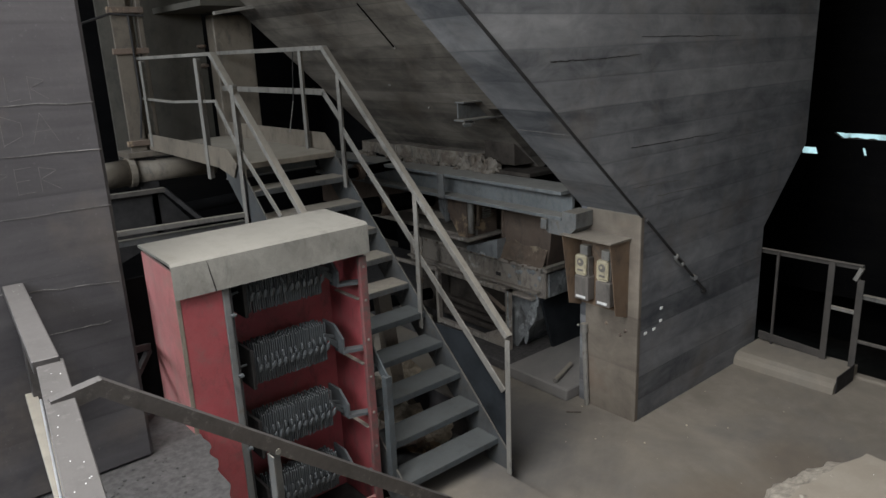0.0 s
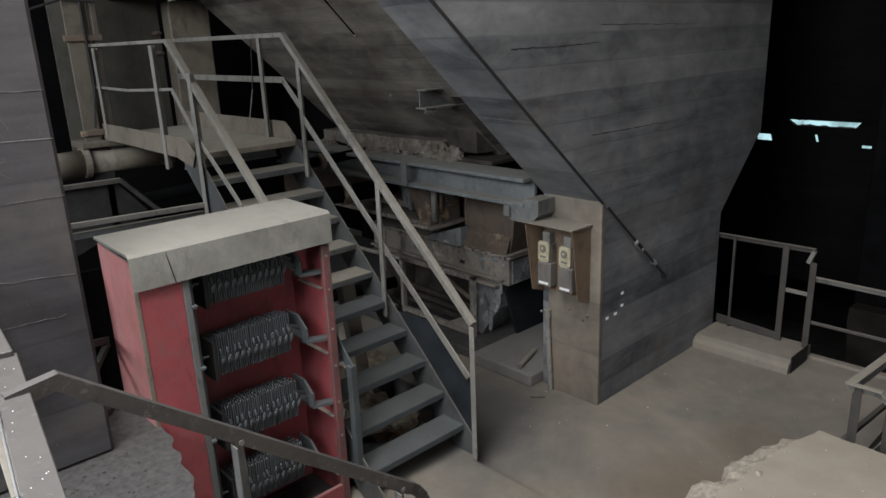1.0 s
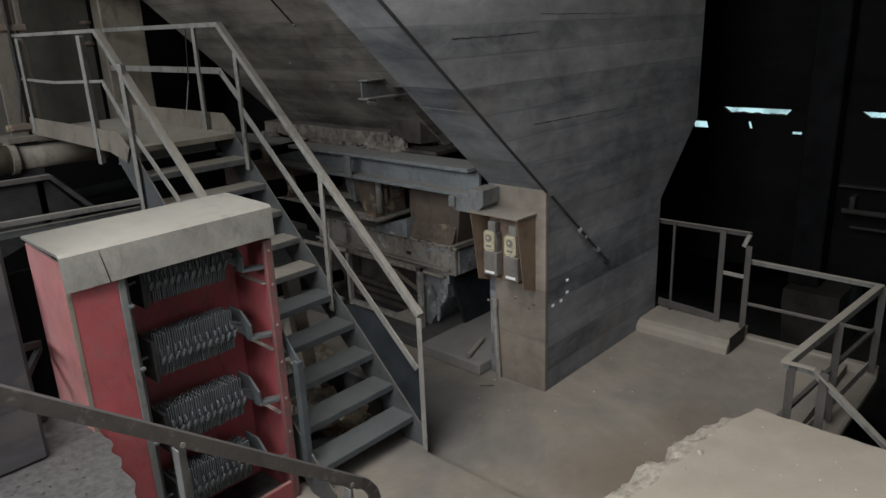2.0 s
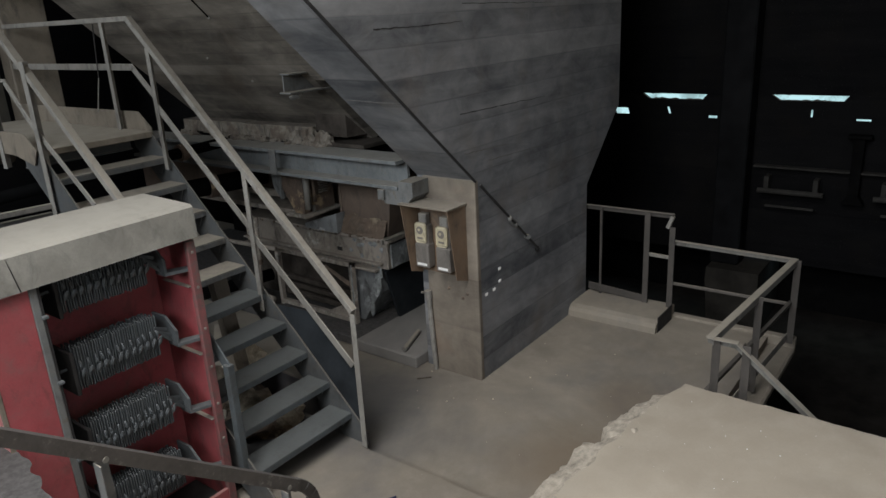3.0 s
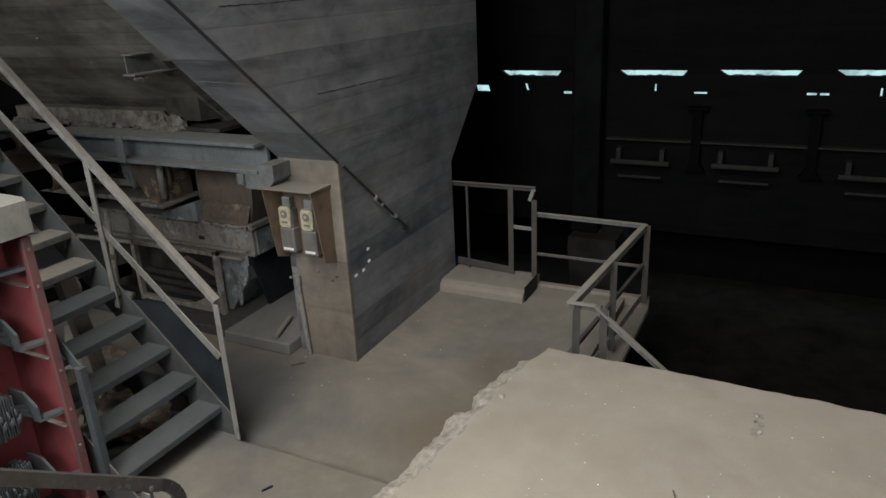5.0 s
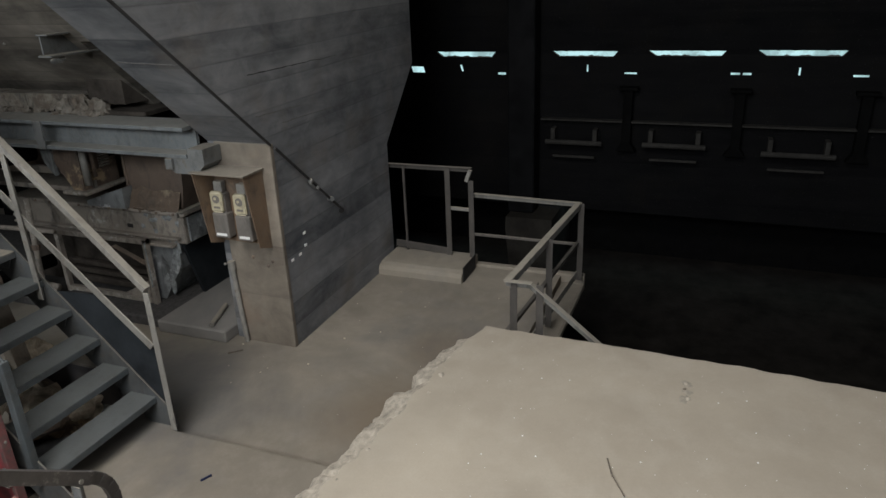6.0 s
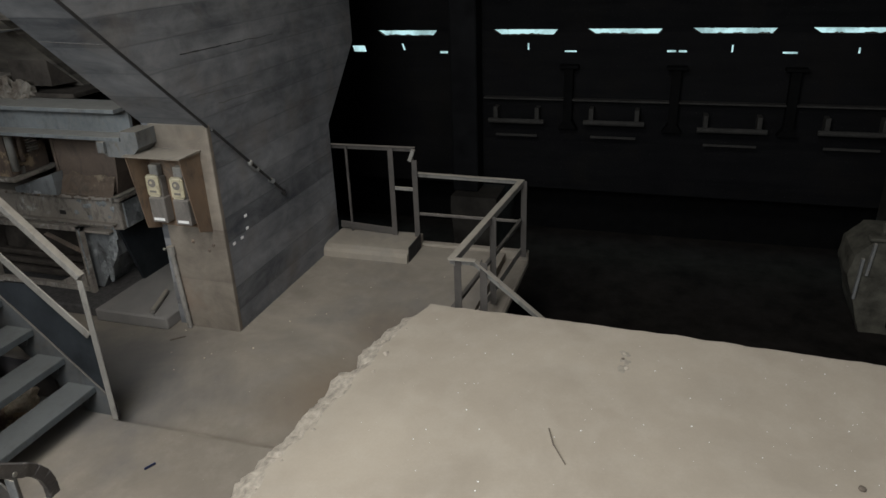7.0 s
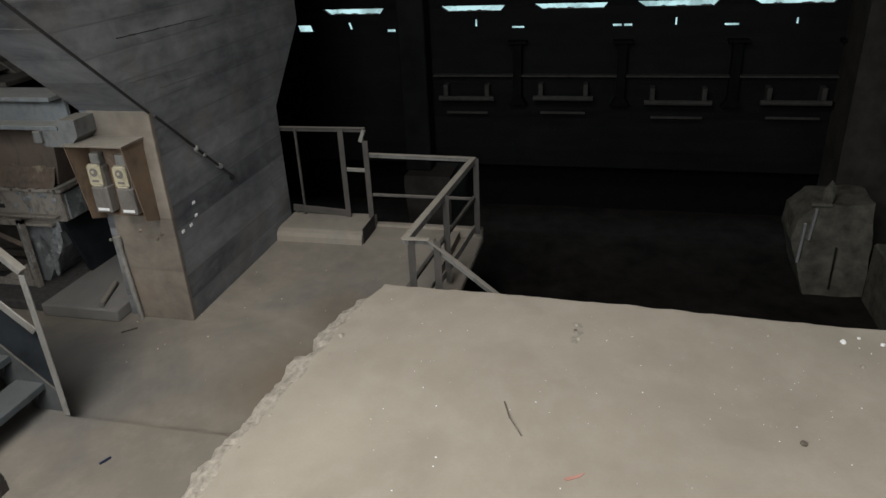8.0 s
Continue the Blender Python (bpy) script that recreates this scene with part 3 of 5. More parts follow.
rail_r = thing("stair_railing", "dusty flat-steel stair railing with broken middle rail", "railing", (XR, 0.1, 0.1), "stair railings")
part("handrail", flat((XR, 0.10, 1.225), (XR, 2.345, 3.32), 0.055, 0.045), M_RAIL, rail_r)
part("handrail", flat((XR, 2.33, 3.325), (XR, 4.6, 3.33), 0.055, 0.04), M_RAIL, rail_r)
part("middle_rail", flat((XR, 0.16, 0.77), (XR, 1.17, 1.69), 0.012, 0.06), M_RAIL, rail_r)
part("middle_rail", flat((XR - 0.012, 1.14, 1.72), (XR - 0.012, 2.14, 2.635), 0.012, 0.06), M_RAIL, rail_r)
part("middle_rail", flat((XR, 2.14, 2.69), (XR, 2.42, 2.94), 0.012, 0.055), M_RAIL, rail_r)
part("middle_rail", flat((XR, 2.40, 2.94), (XR, 4.6, 2.945), 0.012, 0.055), M_RAIL, rail_r)
for y, lo, hi in ((0.12, 0.10, 1.21), (1.14, 1.02, 2.17), (2.15, 2.1, 3.09), (2.78, ZL, 3.31)):
    part("post", made(angle_bar, (XR, y, hi), (XR, y, lo), 0.05, 0.006, (0, 1, 0)), M_RAIL, rail_r)
XQ = X0 - 0.0
rail_l = thing("stair_railing", "dusty steel landing railing with bent thin middle rail", "railing", (XQ, 1.5, 2.0), "stair railings")
part("handrail", flat((XQ, 1.30, 2.11), (XQ, 2.64, 3.31), 0.055, 0.045), M_RAIL, rail_l)
part("handrail", flat((XQ, 2.63, 3.31), (XQ, 4.75, 3.305), 0.03, 0.03), M_RAIL, rail_l)
part("middle_rail", flat((XQ, 1.68, 2.05), (XQ, 2.36, 2.58), 0.012, 0.05), M_RAIL, rail_l)
part("middle_rail", flat((XQ, 2.36, 2.58), (XQ, 2.68, 2.91), 0.012, 0.05), M_RAIL, rail_l)
part("middle_rail", flat((XQ, 2.66, 2.92), (XQ, 3.7, 2.885), 0.02, 0.025), M_RAIL, rail_l)
part("middle_rail", flat((XQ, 3.68, 2.885), (XQ, 4.72, 2.90), 0.02, 0.025), M_RAIL, rail_l)
for y, lo, hi in ((2.30, 1.9, 3.06), (2.98, 2.22, 3.28), (4.42, ZL, 3.28)):
    part("post", made(angle_bar, (XQ, y, hi), (XQ, y, lo), 0.065, 0.007, (0, 1, 0)), M_RAIL, rail_l)
# Added sheet that makes the area between stringer and railing dark.
part("skirt_plate", made(prism, [(0.145, 0.25), (0.145, 0.70), (0.62, 1.10), (1.0, 1.08)], "x", X1 + 0.013, X1 + 0.017), M_SKIRT, stair, "dark sheet added between stringer and railing")
newel = thing("stair_newel", "short dark blue-grey bent steel post at the stair foot", "post", (X0, 0.36, 0.25))
part("upright", flat((-2.40, 0.36, 0.25), (-2.40, 0.36, 1.14), 0.05, 0.055, (0, 1, 0)), M_TREAD, newel)
part("brace", flat((-2.40, 0.36, 1.11), (-2.40, 0.54, 1.31), 0.012, 0.08), M_TREAD, newel)

# ---------------------------------------------------------------- the red cabinet
CX0, CX1, CY0, CY1, CZ0 = -3.70, -2.46, 0.42, 0.90, 0.09
cab = thing("resistor_cabinet", "faded red steel cabinet with open front and finned resistor banks", "cabinet", (-3.08, 0.7, CZ0))
part("side_panel", made(prism, [(CY0, CZ0), (CY1, CZ0), (CY1, 2.20), (CY0 + 0.02, 2.17), (CY0, 2.0)], "x", CX0, CX0 + 0.012), M_PINK, cab, "bleached pinkish red side sheet, also lightened for the light on it")
part("side_panel", made(box, (CX1 - 0.012, CY0 + 0.02, CZ0), (CX1, CY1, 2.02), 0.003), M_RED, cab)
part("back_panel", made(box, (CX0 + 0.012, CY1 - 0.012, CZ0), (CX1 - 0.012, CY1, 2.06), 0.003), M_RED, cab)
part("front_panel", made(box, (CX0 + 0.012, CY0 - 0.002, CZ0), (-3.44, CY0 + 0.010, 2.03), 0.003), M_RED, cab, "fixed red front strip")
part("front_stile", made(box, (-3.44, CY0 - 0.008, CZ0), (-3.40, CY0 + 0.03, 2.02), 0.004), M_STEEL, cab, "dark edge of the door opening")
part("front_stile", made(box, (-2.515, CY0 - 0.006, CZ0), (CX1 + 0.002, CY0 + 0.03, 2.0), 0.004), M_REDWORN, cab, "scuffed red door post")
part("plinth", made(box, (CX0 + 0.02, CY0 + 0.0, CZ0), (CX1 - 0.02, CY0 + 0.03, CZ0 + 0.14), 0.004), M_RED, cab)


def cab_roof(bm):
    y0, y1 = CY0 - 0.035, CY1 + 0.01
    prism(bm, [(y0, 2.02), (y0 + 0.006, 2.02), (y0 + 0.012, 2.196), (y0 + 0.03, 2.206), (y1, 2.225), (y1, 2.24), (y0 + 0.024, 2.222), (y0 + 0.004, 2.206)], "x", CX0 - 0.012, CX1 + 0.012)
    for v in bm.verts:
        v.co.z += 0.010 * noise.noise(v.co * 2.3)


part("roof", made(cab_roof), M_ROOF, cab, "bent grey sheet roof under thick dust")
part("roof_seam", made(bar, (-3.483, CY0 - 0.037, 2.02), (-3.515, CY0 - 0.03, 2.205), 0.003, 0.006, (1, 0, 0)), M_DARK, cab)
for z in (0.35, 0.62, 0.88, 1.15, 1.42, 1.70, 1.93):
    part("rivet", made(tube, (-2.487, CY0 - 0.012, z), (-2.487, CY0 - 0.004, z), 0.009, 8), M_RAIL, cab)
part("panel_edge", made(box, (CX0 - 0.004, CY0 - 0.006, CZ0), (CX0 + 0.022, CY0 + 0.0, 2.02), 0.003), M_BEIGE, cab, "rusty worn corner edge")
# Added sheet whose black stands for the shade behind the fixed front strip.
part("inner_shade_sheet", made(box, (-3.40, CY0 + 0.05, CZ0), (-3.385, CY1 - 0.013, 2.02), 0.002), M_DARKSHADE, cab, "black sheet added for the shade inside the cabinet")
part("door_gasket", made(box, (-3.402, CY0 - 0.004, CZ0), (-3.385, CY0 + 0.05, 2.02), 0.003), M_DARK, cab, "dark folded door edge")
for z in (0.45, 0.98, 1.46, 1.84):
    part("clip", made(box, (-3.41, CY0 - 0.03, z), (-3.38, CY0 + 0.0, z + 0.016), 0.002), M_FIN, cab)


def mesh_only(name, bm, material):
    data = bpy.data.meshes.new(name)
    bm.to_mesh(data)
    bm.free()
    data.materials.append(material)
    return data


def lug_shape(bm):
    got = lump(bm, (0, 0, 0), (0.014, 0.011, 0.034), 0.3, 3, 2)
    bmesh.ops.transform(bm, matrix=pose(0.004, -0.012, 0.01, 14, 9, 0), verts=got)
    got = lump(bm, (0, 0, 0), (0.010, 0.012, 0.034), 0.4, 5, 1)
    bmesh.ops.transform(bm, matrix=pose(-0.006, 0.0, 0.062, -20, -12, 0), verts=got)


def fin_shape(bm):
    # a comb plate: upright tines one behind the other on a narrow bar, two of them reaching below it
    up, down = [], []
    for k in range(4):
        y, h = 0.012 + 0.043 * k, 0.150 - 0.004 * k
        up += [(y - 0.010, 0.02), (y - 0.010, h - 0.006), (y - 0.004, h), (y + 0.004, h), (y + 0.010, h - 0.006), (y + 0.010, 0.02)]
    for k in (1, 0):
        y = 0.012 + 0.043 * k
        down += [(y + 0.009, -0.01), (y + 0.009, -0.108), (y + 0.003, -0.115), (y - 0.003, -0.115), (y - 0.009, -0.108), (y - 0.009, -0.01)]
    prism(bm, up + [(0.155, -0.01)] + down, "x", -0.0038, 0.0038)


FIN = mesh_only("fin", made(fin_shape), M_FIN)
LUG = mesh_only("terminal_lug", made(lug_shape), M_FIN)
for k, z in enumerate((1.89, 1.42, 0.94, 0.47)):
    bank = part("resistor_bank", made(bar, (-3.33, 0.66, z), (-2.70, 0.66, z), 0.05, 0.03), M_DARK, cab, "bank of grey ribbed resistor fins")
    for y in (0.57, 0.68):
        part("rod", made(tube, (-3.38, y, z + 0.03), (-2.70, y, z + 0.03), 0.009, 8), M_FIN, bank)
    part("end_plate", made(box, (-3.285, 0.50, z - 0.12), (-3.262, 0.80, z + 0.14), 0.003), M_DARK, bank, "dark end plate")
    # Dark block added to put shade between the fins.
    part("bank_shade_core", made(box, (-3.24, 0.60, z - 0.05), (-2.74, 0.69, z + 0.10), 0.01), M_DARK, bank)
    for i in range(34):
        fin = new("fin", FIN)
        fin.parent = bank
        fin.location = (-3.235 + 0.50 * i / 33, 0.545 + 0.012 * noise.noise(Vector((i * 1.7, k, 4))), z + 0.016 * noise.noise(Vector((i * 0.9, k, 0))))
        fin.rotation_euler = (0.06 * noise.noise(Vector((i * 0.7, k, 3))), 0.03 * noise.noise(Vector((i * 0.9, k, 6))), 0.08 * noise.noise(Vector((i * 0.83, k, 9))))
    for i in range(12):
        lug = new("terminal_lug", LUG)
        lug.parent = bank
        lug.location = (-3.225 + 0.044 * i, 0.532, z - 0.015)
        lug.rotation_euler = (0.35 * noise.noise(Vector((i * 0.7, k, 5))), 0.12 + 0.3 * noise.noise(Vector((i * 1.3, k, 2))), 0.7 * noise.noise(Vector((i * 0.7, k, 1))))
    for i in range(3):
        part("terminal_strap", made(bar, (-2.76 + 0.02 * i, 0.53, z + 0.08 - 0.03 * i), (-2.66 + 0.02 * i, 0.56, z + 0.03 - 0.05 * i), 0.006, 0.022), M_FIN, bank)
    part("bracket", made(angle_bar, (CX1 - 0.015, CY0 + 0.07, z - 0.20), (CX1 - 0.015, CY1 - 0.12, z - 0.20), 0.06, 0.006, (0, 0, 1), -1), M_STEEL, cab)
    part("bracket_arm", made(prism, [(0.50, z - 0.07), (0.50, z + 0.02), (0.60, z + 0.10), (0.74, z + 0.10), (0.74, z - 0.03)], "x", -2.640, -2.624), M_FIN, cab)
    part("bracket_foot", made(prism, [(-2.64, 0.50), (-2.472, 0.44), (-2.472, 0.50), (-2.60, 0.56), (-2.64, 0.60)], "z", z - 0.085, z - 0.065), M_FIN, cab)

# ---------------------------------------------------------------- handrails of the near steps
near_r = thing("handrail_steps", "worn dark steel handrail sloping down beside the steps", "railing", (-3.8, -1.05, 0.5))
part("handrail", made(prism, [(-4.59, 2.296), (-4.44, 2.318), (-3.07, 1.236), (-3.105, 1.193), (-4.455, 2.264), (-4.59, 2.243)], "y", -1.072, -1.03), M_NEAR, near_r)


def curl(bm):
    pts = [(-3.09, 1.222), (-3.04, 1.175), (-3.005, 1.12), (-2.99, 1.06), (-2.99, 1.0)]
    for (ax, az), (bx, bz) in zip(pts, pts[1:]):
        bar(bm, (ax, -1.05, az), (bx, -1.05, bz), 0.03, 0.055, (0.3, 0, 1))


part("handrail_end", made(curl), M_NEAR, near_r, "bent-down end of the rail")
for x, z in ((-3.90, 1.83), (-3.15, 1.24)):
    part("post", made(angle_bar, (x, -1.05, z), (x, -1.05, 0.09), 0.05, 0.006, (0, 1, 0)), M_STEEL, near_r)
    part("bolt", made(tube, (x + 0.01, -1.075, z + 0.0), (x + 0.01, -1.055, z + 0.0), 0.012, 8), M_RAIL, near_r)
near_l = thing("handrail_landing", "chipped steel landing railing with shiny worn edges", "railing", (-4.5, -0.5, 1.2))
part("handrail", flat((-4.44, 0.36, 2.28), (-4.53, -0.73, 2.285), 0.085, 0.045), M_NEAR, near_l)
part("handrail", flat((-4.515, -0.70, 2.265), (-4.655, -1.75, 2.265), 0.085, 0.045), M_NEAR, near_l)
part("worn_glint_strip", made(bar, (-4.597, -0.95, 2.228), (-4.697, -1.70, 2.228), 0.008, 0.075), M_WORNGLINT, near_l, "bare worn edge with its bright reflection put into the colour")
part("middle_rail", flat((-4.46, 0.35, 1.75), (-4.56, -0.70, 1.75), 0.05, 0.03), M_RAIL, near_l)
for x, y in ((-4.44, 0.30), (-4.54, -0.9)):
    part("post", made(bar, (x, y, 1.2), (x, y, 2.26), 0.04, 0.04, (0, 1, 0)), M_NEAR, near_l)

for i in range(26):
    s = random.random()
    x, y = (-4.405 - 0.125 * s, 0.45 - 1.15 * s) if i < 13 else (-4.52 - 0.13 * s, -0.75 - 0.95 * s)
    part("paint_fleck", made(lump, (x + random.uniform(-0.03, 0.03), y, 2.303 if i < 13 else 2.288), (0.0018, 0.0026, 0.001), 0.4, i, 1), M_WHITE, near_l)

# ---------------------------------------------------------------- the railing over the pit
rp = thing("pit_railing", "dusty welded angle-steel railing round the pit edge", "railing", (2.17, -1.2, 0.0))
A, B, C = (2.17, -0.93), (2.17, -2.13), (0.09, -1.97)
part("top_rail", made(angle_bar, (*A, 0.875), (*B, 0.86), 0.055), M_RAIL, rp)
part("top_rail", made(angle_bar, (*B, 0.868), (*C, 0.868), 0.06), M_RAIL, rp)
part("top_rail", made(angle_bar, (2.17, 0.03, 1.15), (2.17, -0.96, 1.155), 0.055), M_POSTDUST, rp)
part("top_rail", made(bar, (2.17, -0.95, 1.13), (2.17, -0.90, 1.0), 0.04, 0.04), M_RAIL, rp)
part("top_rail", made(angle_bar, (0.10, -1.95, 0.866), (0.11, -2.17, 0.864), 0.06), M_RAIL, rp)
part("top_rail", made(angle_bar, (0.11, -2.16, 0.864), (0.11, -2.95, 0.22), 0.06), M_RAIL, rp)
part("middle_rail", made(bar, (*A, 0.40), (*B, 0.40), 0.028, 0.028), M_POSTDUST, rp)
part("middle_rail", made(bar, (*B, 0.42), (*C, 0.42), 0.035, 0.035), M_POST, rp)
part("post", made(bar, (2.17, -0.16, 0.12), (2.17, -0.16, 1.13), 0.025, 0.025, (0, 1, 0)), M_POST, rp, "thin dark post")
part("middle_rail", made(bar, (2.17, -0.66, 0.685), (2.17, -0.93, 0.68), 0.035, 0.035), M_RAIL, rp)
part("bottom_rail", made(bar, (2.17, -0.02, 0.205), (2.17, -0.66, 0.165), 0.02, 0.08), M_POST, rp)
part("bottom_rail", made(bar, (*B, 0.06), (0.3, -2.0, 0.06), 0.012, 0.08), M_RAIL, rp)
for (x, y), lo, hi in ((A, 0.0, 1.02), (B, 0.0, 0.86), ((2.17, -0.66), 0.12, 1.14), ((1.10, -2.05), -0.03, 0.86), ((0.13, -1.99), 0.0, 0.86), ((0.14, -2.2), -0.4, 0.85)):
    part("post", made(angle_bar, (x, y, hi), (x, y, lo), 0.06, 0.007, (0, 1, 0)), M_POST, rp)
# ---------------------------------------------------------------- on and beside the pier
mb = thing("meter_box", "open brown sheet-metal hood with two old electricity meters", "meter box", (-0.03, 0.35, 0.97))
part("back_plate", made(box, (-0.042, 0.11, 1.0), (-0.030, 0.602, 1.60), 0.002), M_BROWN, mb)


def side_plate(bm, y):
    prism(bm, [(-0.032, 1.66), (-0.30, 1.68), (-0.20, 1.03), (-0.032, 0.97)], "y", y, y + 0.006)


part("side_plate", made(side_plate, 0.10), M_BROWN, mb)
part("side_plate", made(side_plate, 0.603), M_BROWN, mb)
part("hood", made(prism, [(-0.030, 1.665), (-0.315, 1.675), (-0.315, 1.687), (-0.030, 1.685)], "y", 0.085, 0.622), M_BEIGE, mb, "dust-covered hood plate")
for y, dz in ((0.521, 0.060), (0.287, 0.052)):
    meter = part("meter", made(box, (-0.13, y - 0.065, 1.13 + dz), (-0.043, y + 0.065, 1.40 + dz), 0.012), M_BAKELITE, mb, "old electricity meter with yellowed glass")
    part("top_block", made(box, (-0.115, y - 0.042, 1.40 + dz), (-0.05, y + 0.042, 1.50 + dz), 0.006), M_RAIL, meter, "grey terminal block")

    part("glass_face", made(box, (-0.155, y - 0.062, 1.235 + dz), (-0.13, y + 0.062, 1.425 + dz), 0.02), M_METER, meter, "yellowed meter window")
    part("dial", made(tube, (-0.159, y, 1.355 + dz), (-0.150, y, 1.355 + dz), 0.036, 18), M_BAKELITE, meter)
    part("dial_hub", made(tube, (-0.163, y + 0.006, 1.36 + dz), (-0.157, y + 0.006, 1.36 + dz), 0.013, 12), M_METER, meter)
    part("dial_plate", made(box, (-0.159, y - 0.03, 1.275 + dz), (-0.153, y + 0.03, 1.292 + dz)), M_BAKELITE, meter)
    part("terminal_cover", made(box, (-0.145, y - 0.075, 1.0 + dz), (-0.045, y + 0.075, 1.225 + dz), 0.008), M_BAKELITE, meter, "dark terminal cover")
    part("label_strip", made(box, (-0.149, y - 0.052, 1.022 + dz), (-0.145, y + 0.052, 1.044 + dz)), M_WHITE, meter, "white label strip")

rod = thing("tie_rod", "dark steel tie rod with a turnbuckle on the concrete pier", "tie rod", (0.5, -0.03, 1.4))
part("rod", made(tube, (0.0, -0.035, 1.85), (1.0, -0.03, 0.985), 0.012, 10), M_DARK, rod)


def turnbuckle(bm):
    box(bm, (0, -0.016, -0.026), (0.13, 0.016, -0.016), 0.003, between((0.47, -0.035, 1.43), (0.70, -0.035, 1.23))[0])
    box(bm, (0, -0.016, 0.016), (0.13, 0.016, 0.026), 0.003, between((0.47, -0.035, 1.43), (0.70, -0.035, 1.23))[0])
    lump(bm, (0.47, -0.035, 1.435), (0.028, 0.024, 0.028), 0.2, 4, 2)
    lump(bm, (0.57, -0.035, 1.345), (0.024, 0.022, 0.024), 0.2, 6, 2)


part("turnbuckle", made(turnbuckle), M_STEEL, rod)
part("eye", made(tube, (0.78, -0.05, 1.17), (0.80, -0.0, 1.17), 0.024, 12), M_STEEL, rod)
part("anchor", made(lump, (1.0, -0.01, 0.985), (0.03, 0.025, 0.03), 0.3, 3), M_DARK, rod)
for i, (x, z) in enumerate(((0.332, 0.989), (0.332, 0.871), (0.232, 0.819), (0.104, 0.814))):
    tagged(part("paint_chip", made(box, (x - 0.03, -0.006, z - 0.012), (x + 0.012, 0.002, z + 0.014), 0.003), M_WHITE), "small white plaster chip on the dark pier", "chip", "chips on the pier")
conduit = thing("conduit_pipe", "dusty grey conduit pipe fixed beside the pier front", "pipe", (-0.06, 0.53, 0.0))
part("pipe", made(tube, (-0.06, 0.50, 0.0), (-0.055, 0.55, 0.80), 0.024, 12), M_RAIL, conduit)
part("collar", made(tube, (-0.057, 0.545, 0.72), (-0.057, 0.55, 0.80), 0.034, 12), M_RAIL, conduit)
part("screw", made(tube, (-0.06, 0.60, 0.77), (-0.06, 0.62, 0.77), 0.012, 8), M_RAIL, conduit)
for y, z in ((0.32, 0.86), (0.12, 0.84), (0.17, 0.79)):
    tagged(part("wall_stud", made(lump, (-0.032, y, z), (0.012, 0.016, 0.018), 0.3, 2, 1), M_RUST), "small rusty stud in the pier front", "stud", "studs on the pier")
# lines between the cast boards; the dark ones paint the shade under a lip
def board_line(bm, x0, x1, z0, z1, wide, seed):
    n = 18
    pts = [(x0 + (x1 - x0) * k / n, z0 + (z1 - z0) * k / n + 0.010 * noise.noise(Vector((k * 0.45, seed, 1)))) for k in range(n + 1)]
    for k, ((ax, az), (bx, bz)) in enumerate(zip(pts, pts[1:])):
        w = wide * (1 - (k / n) ** 2) * (0.7 + 0.6 * noise.noise(Vector((k * 0.8, seed, 4)))) + 0.0015
        bar(bm, (ax, 0.0, az), (bx + 0.002, 0.0, bz), 0.003, w, bevel=0)


for k, (x0, x1, z0, z1, wide) in enumerate(((-0.19, 1.2, 2.464, 2.442, 0.008), (-1.14, -0.62, 3.155, 3.155, 0.010), (-0.62, -0.1, 3.155, 3.17, 0.008), (-0.1, 1.4, 3.30, 3.28, 0.006))):
    structure("trim_board_joint", made(board_line, x0, x1, z0, z1, wide, k), M_DARK, "dark line painted for the shade under a cast board's lip", "trim")
for x0, x1, z0, z1 in ((-0.15, 0.6, 2.137, 2.10), (0.2, 1.3, 2.02, 1.98)):
    structure("trim_board_joint", made(board_line, x0, x1, z0, z1, 0.007, 9), M_CHALK, "pale burr between cast boards", "trim")

# ---------------------------------------------------------------- machinery bay
pl = structure("floor_plinth", made(box, (-0.16, 0.665, 0.0), (1.9, 1.46, 0.12), 0.012), M_PLINTH, "dusty concrete machine plinth", "plinth")
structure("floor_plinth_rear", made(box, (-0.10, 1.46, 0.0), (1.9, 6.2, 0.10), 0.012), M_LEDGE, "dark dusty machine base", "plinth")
tagged(part("loose_pipe", made(tube, (-0.12, 0.84, 0.145), (0.28, 0.98, 0.145), 0.025, 10), M_RAIL), "short dusty pipe lying on the plinth", "pipe")

def bearing_block(bm):
    prism(bm, [(0.49, 1.87), (0.645, 1.87), (0.645, 1.788), (0.86, 1.788), (0.86, 1.70), (0.80, 1.655), (0.58, 1.655), (0.49, 1.74)], "x", -0.26, -0.032)
    box(bm, (-0.29, 0.80, 1.69), (-0.261, 0.87, 1.785), 0.004)


beam = thing("steel_beam", "dusty grey steel I-beam bearing on the pier", "beam", (-0.1, 2.0, 1.83))
part("girder", made(ibeam, (-0.10, 0.65, 2.045), (-0.10, 4.8, 2.045), 0.34, 0.255, 0.032), M_GIRDER, beam)
part("bearing_block", made(bearing_block), M_STEEL, beam, "grey bearing block")
for y in (2.25, 3.6):
    part("splice_plate", made(box, (-0.285, y - 0.05, 1.79), (-0.271, y + 0.05, 2.045), 0.003), M_STEEL, beam)
bk = thing("stub_beam", "short dusty steel channel sticking out of the rib", "beam", (-0.3, 1.64, 2.65))
part("web", made(box, (-0.58, 1.60, 2.65), (0.2, 1.614, 2.80), 0.002), M_STEEL, bk)
part("flange", made(box, (-0.60, 1.50, 2.795), (0.2, 1.62, 2.808), 0.002), M_STEEL, bk)
part("flange", made(box, (-0.62, 1.48, 2.635), (0.2, 1.62, 2.65), 0.002), M_STEEL, bk)
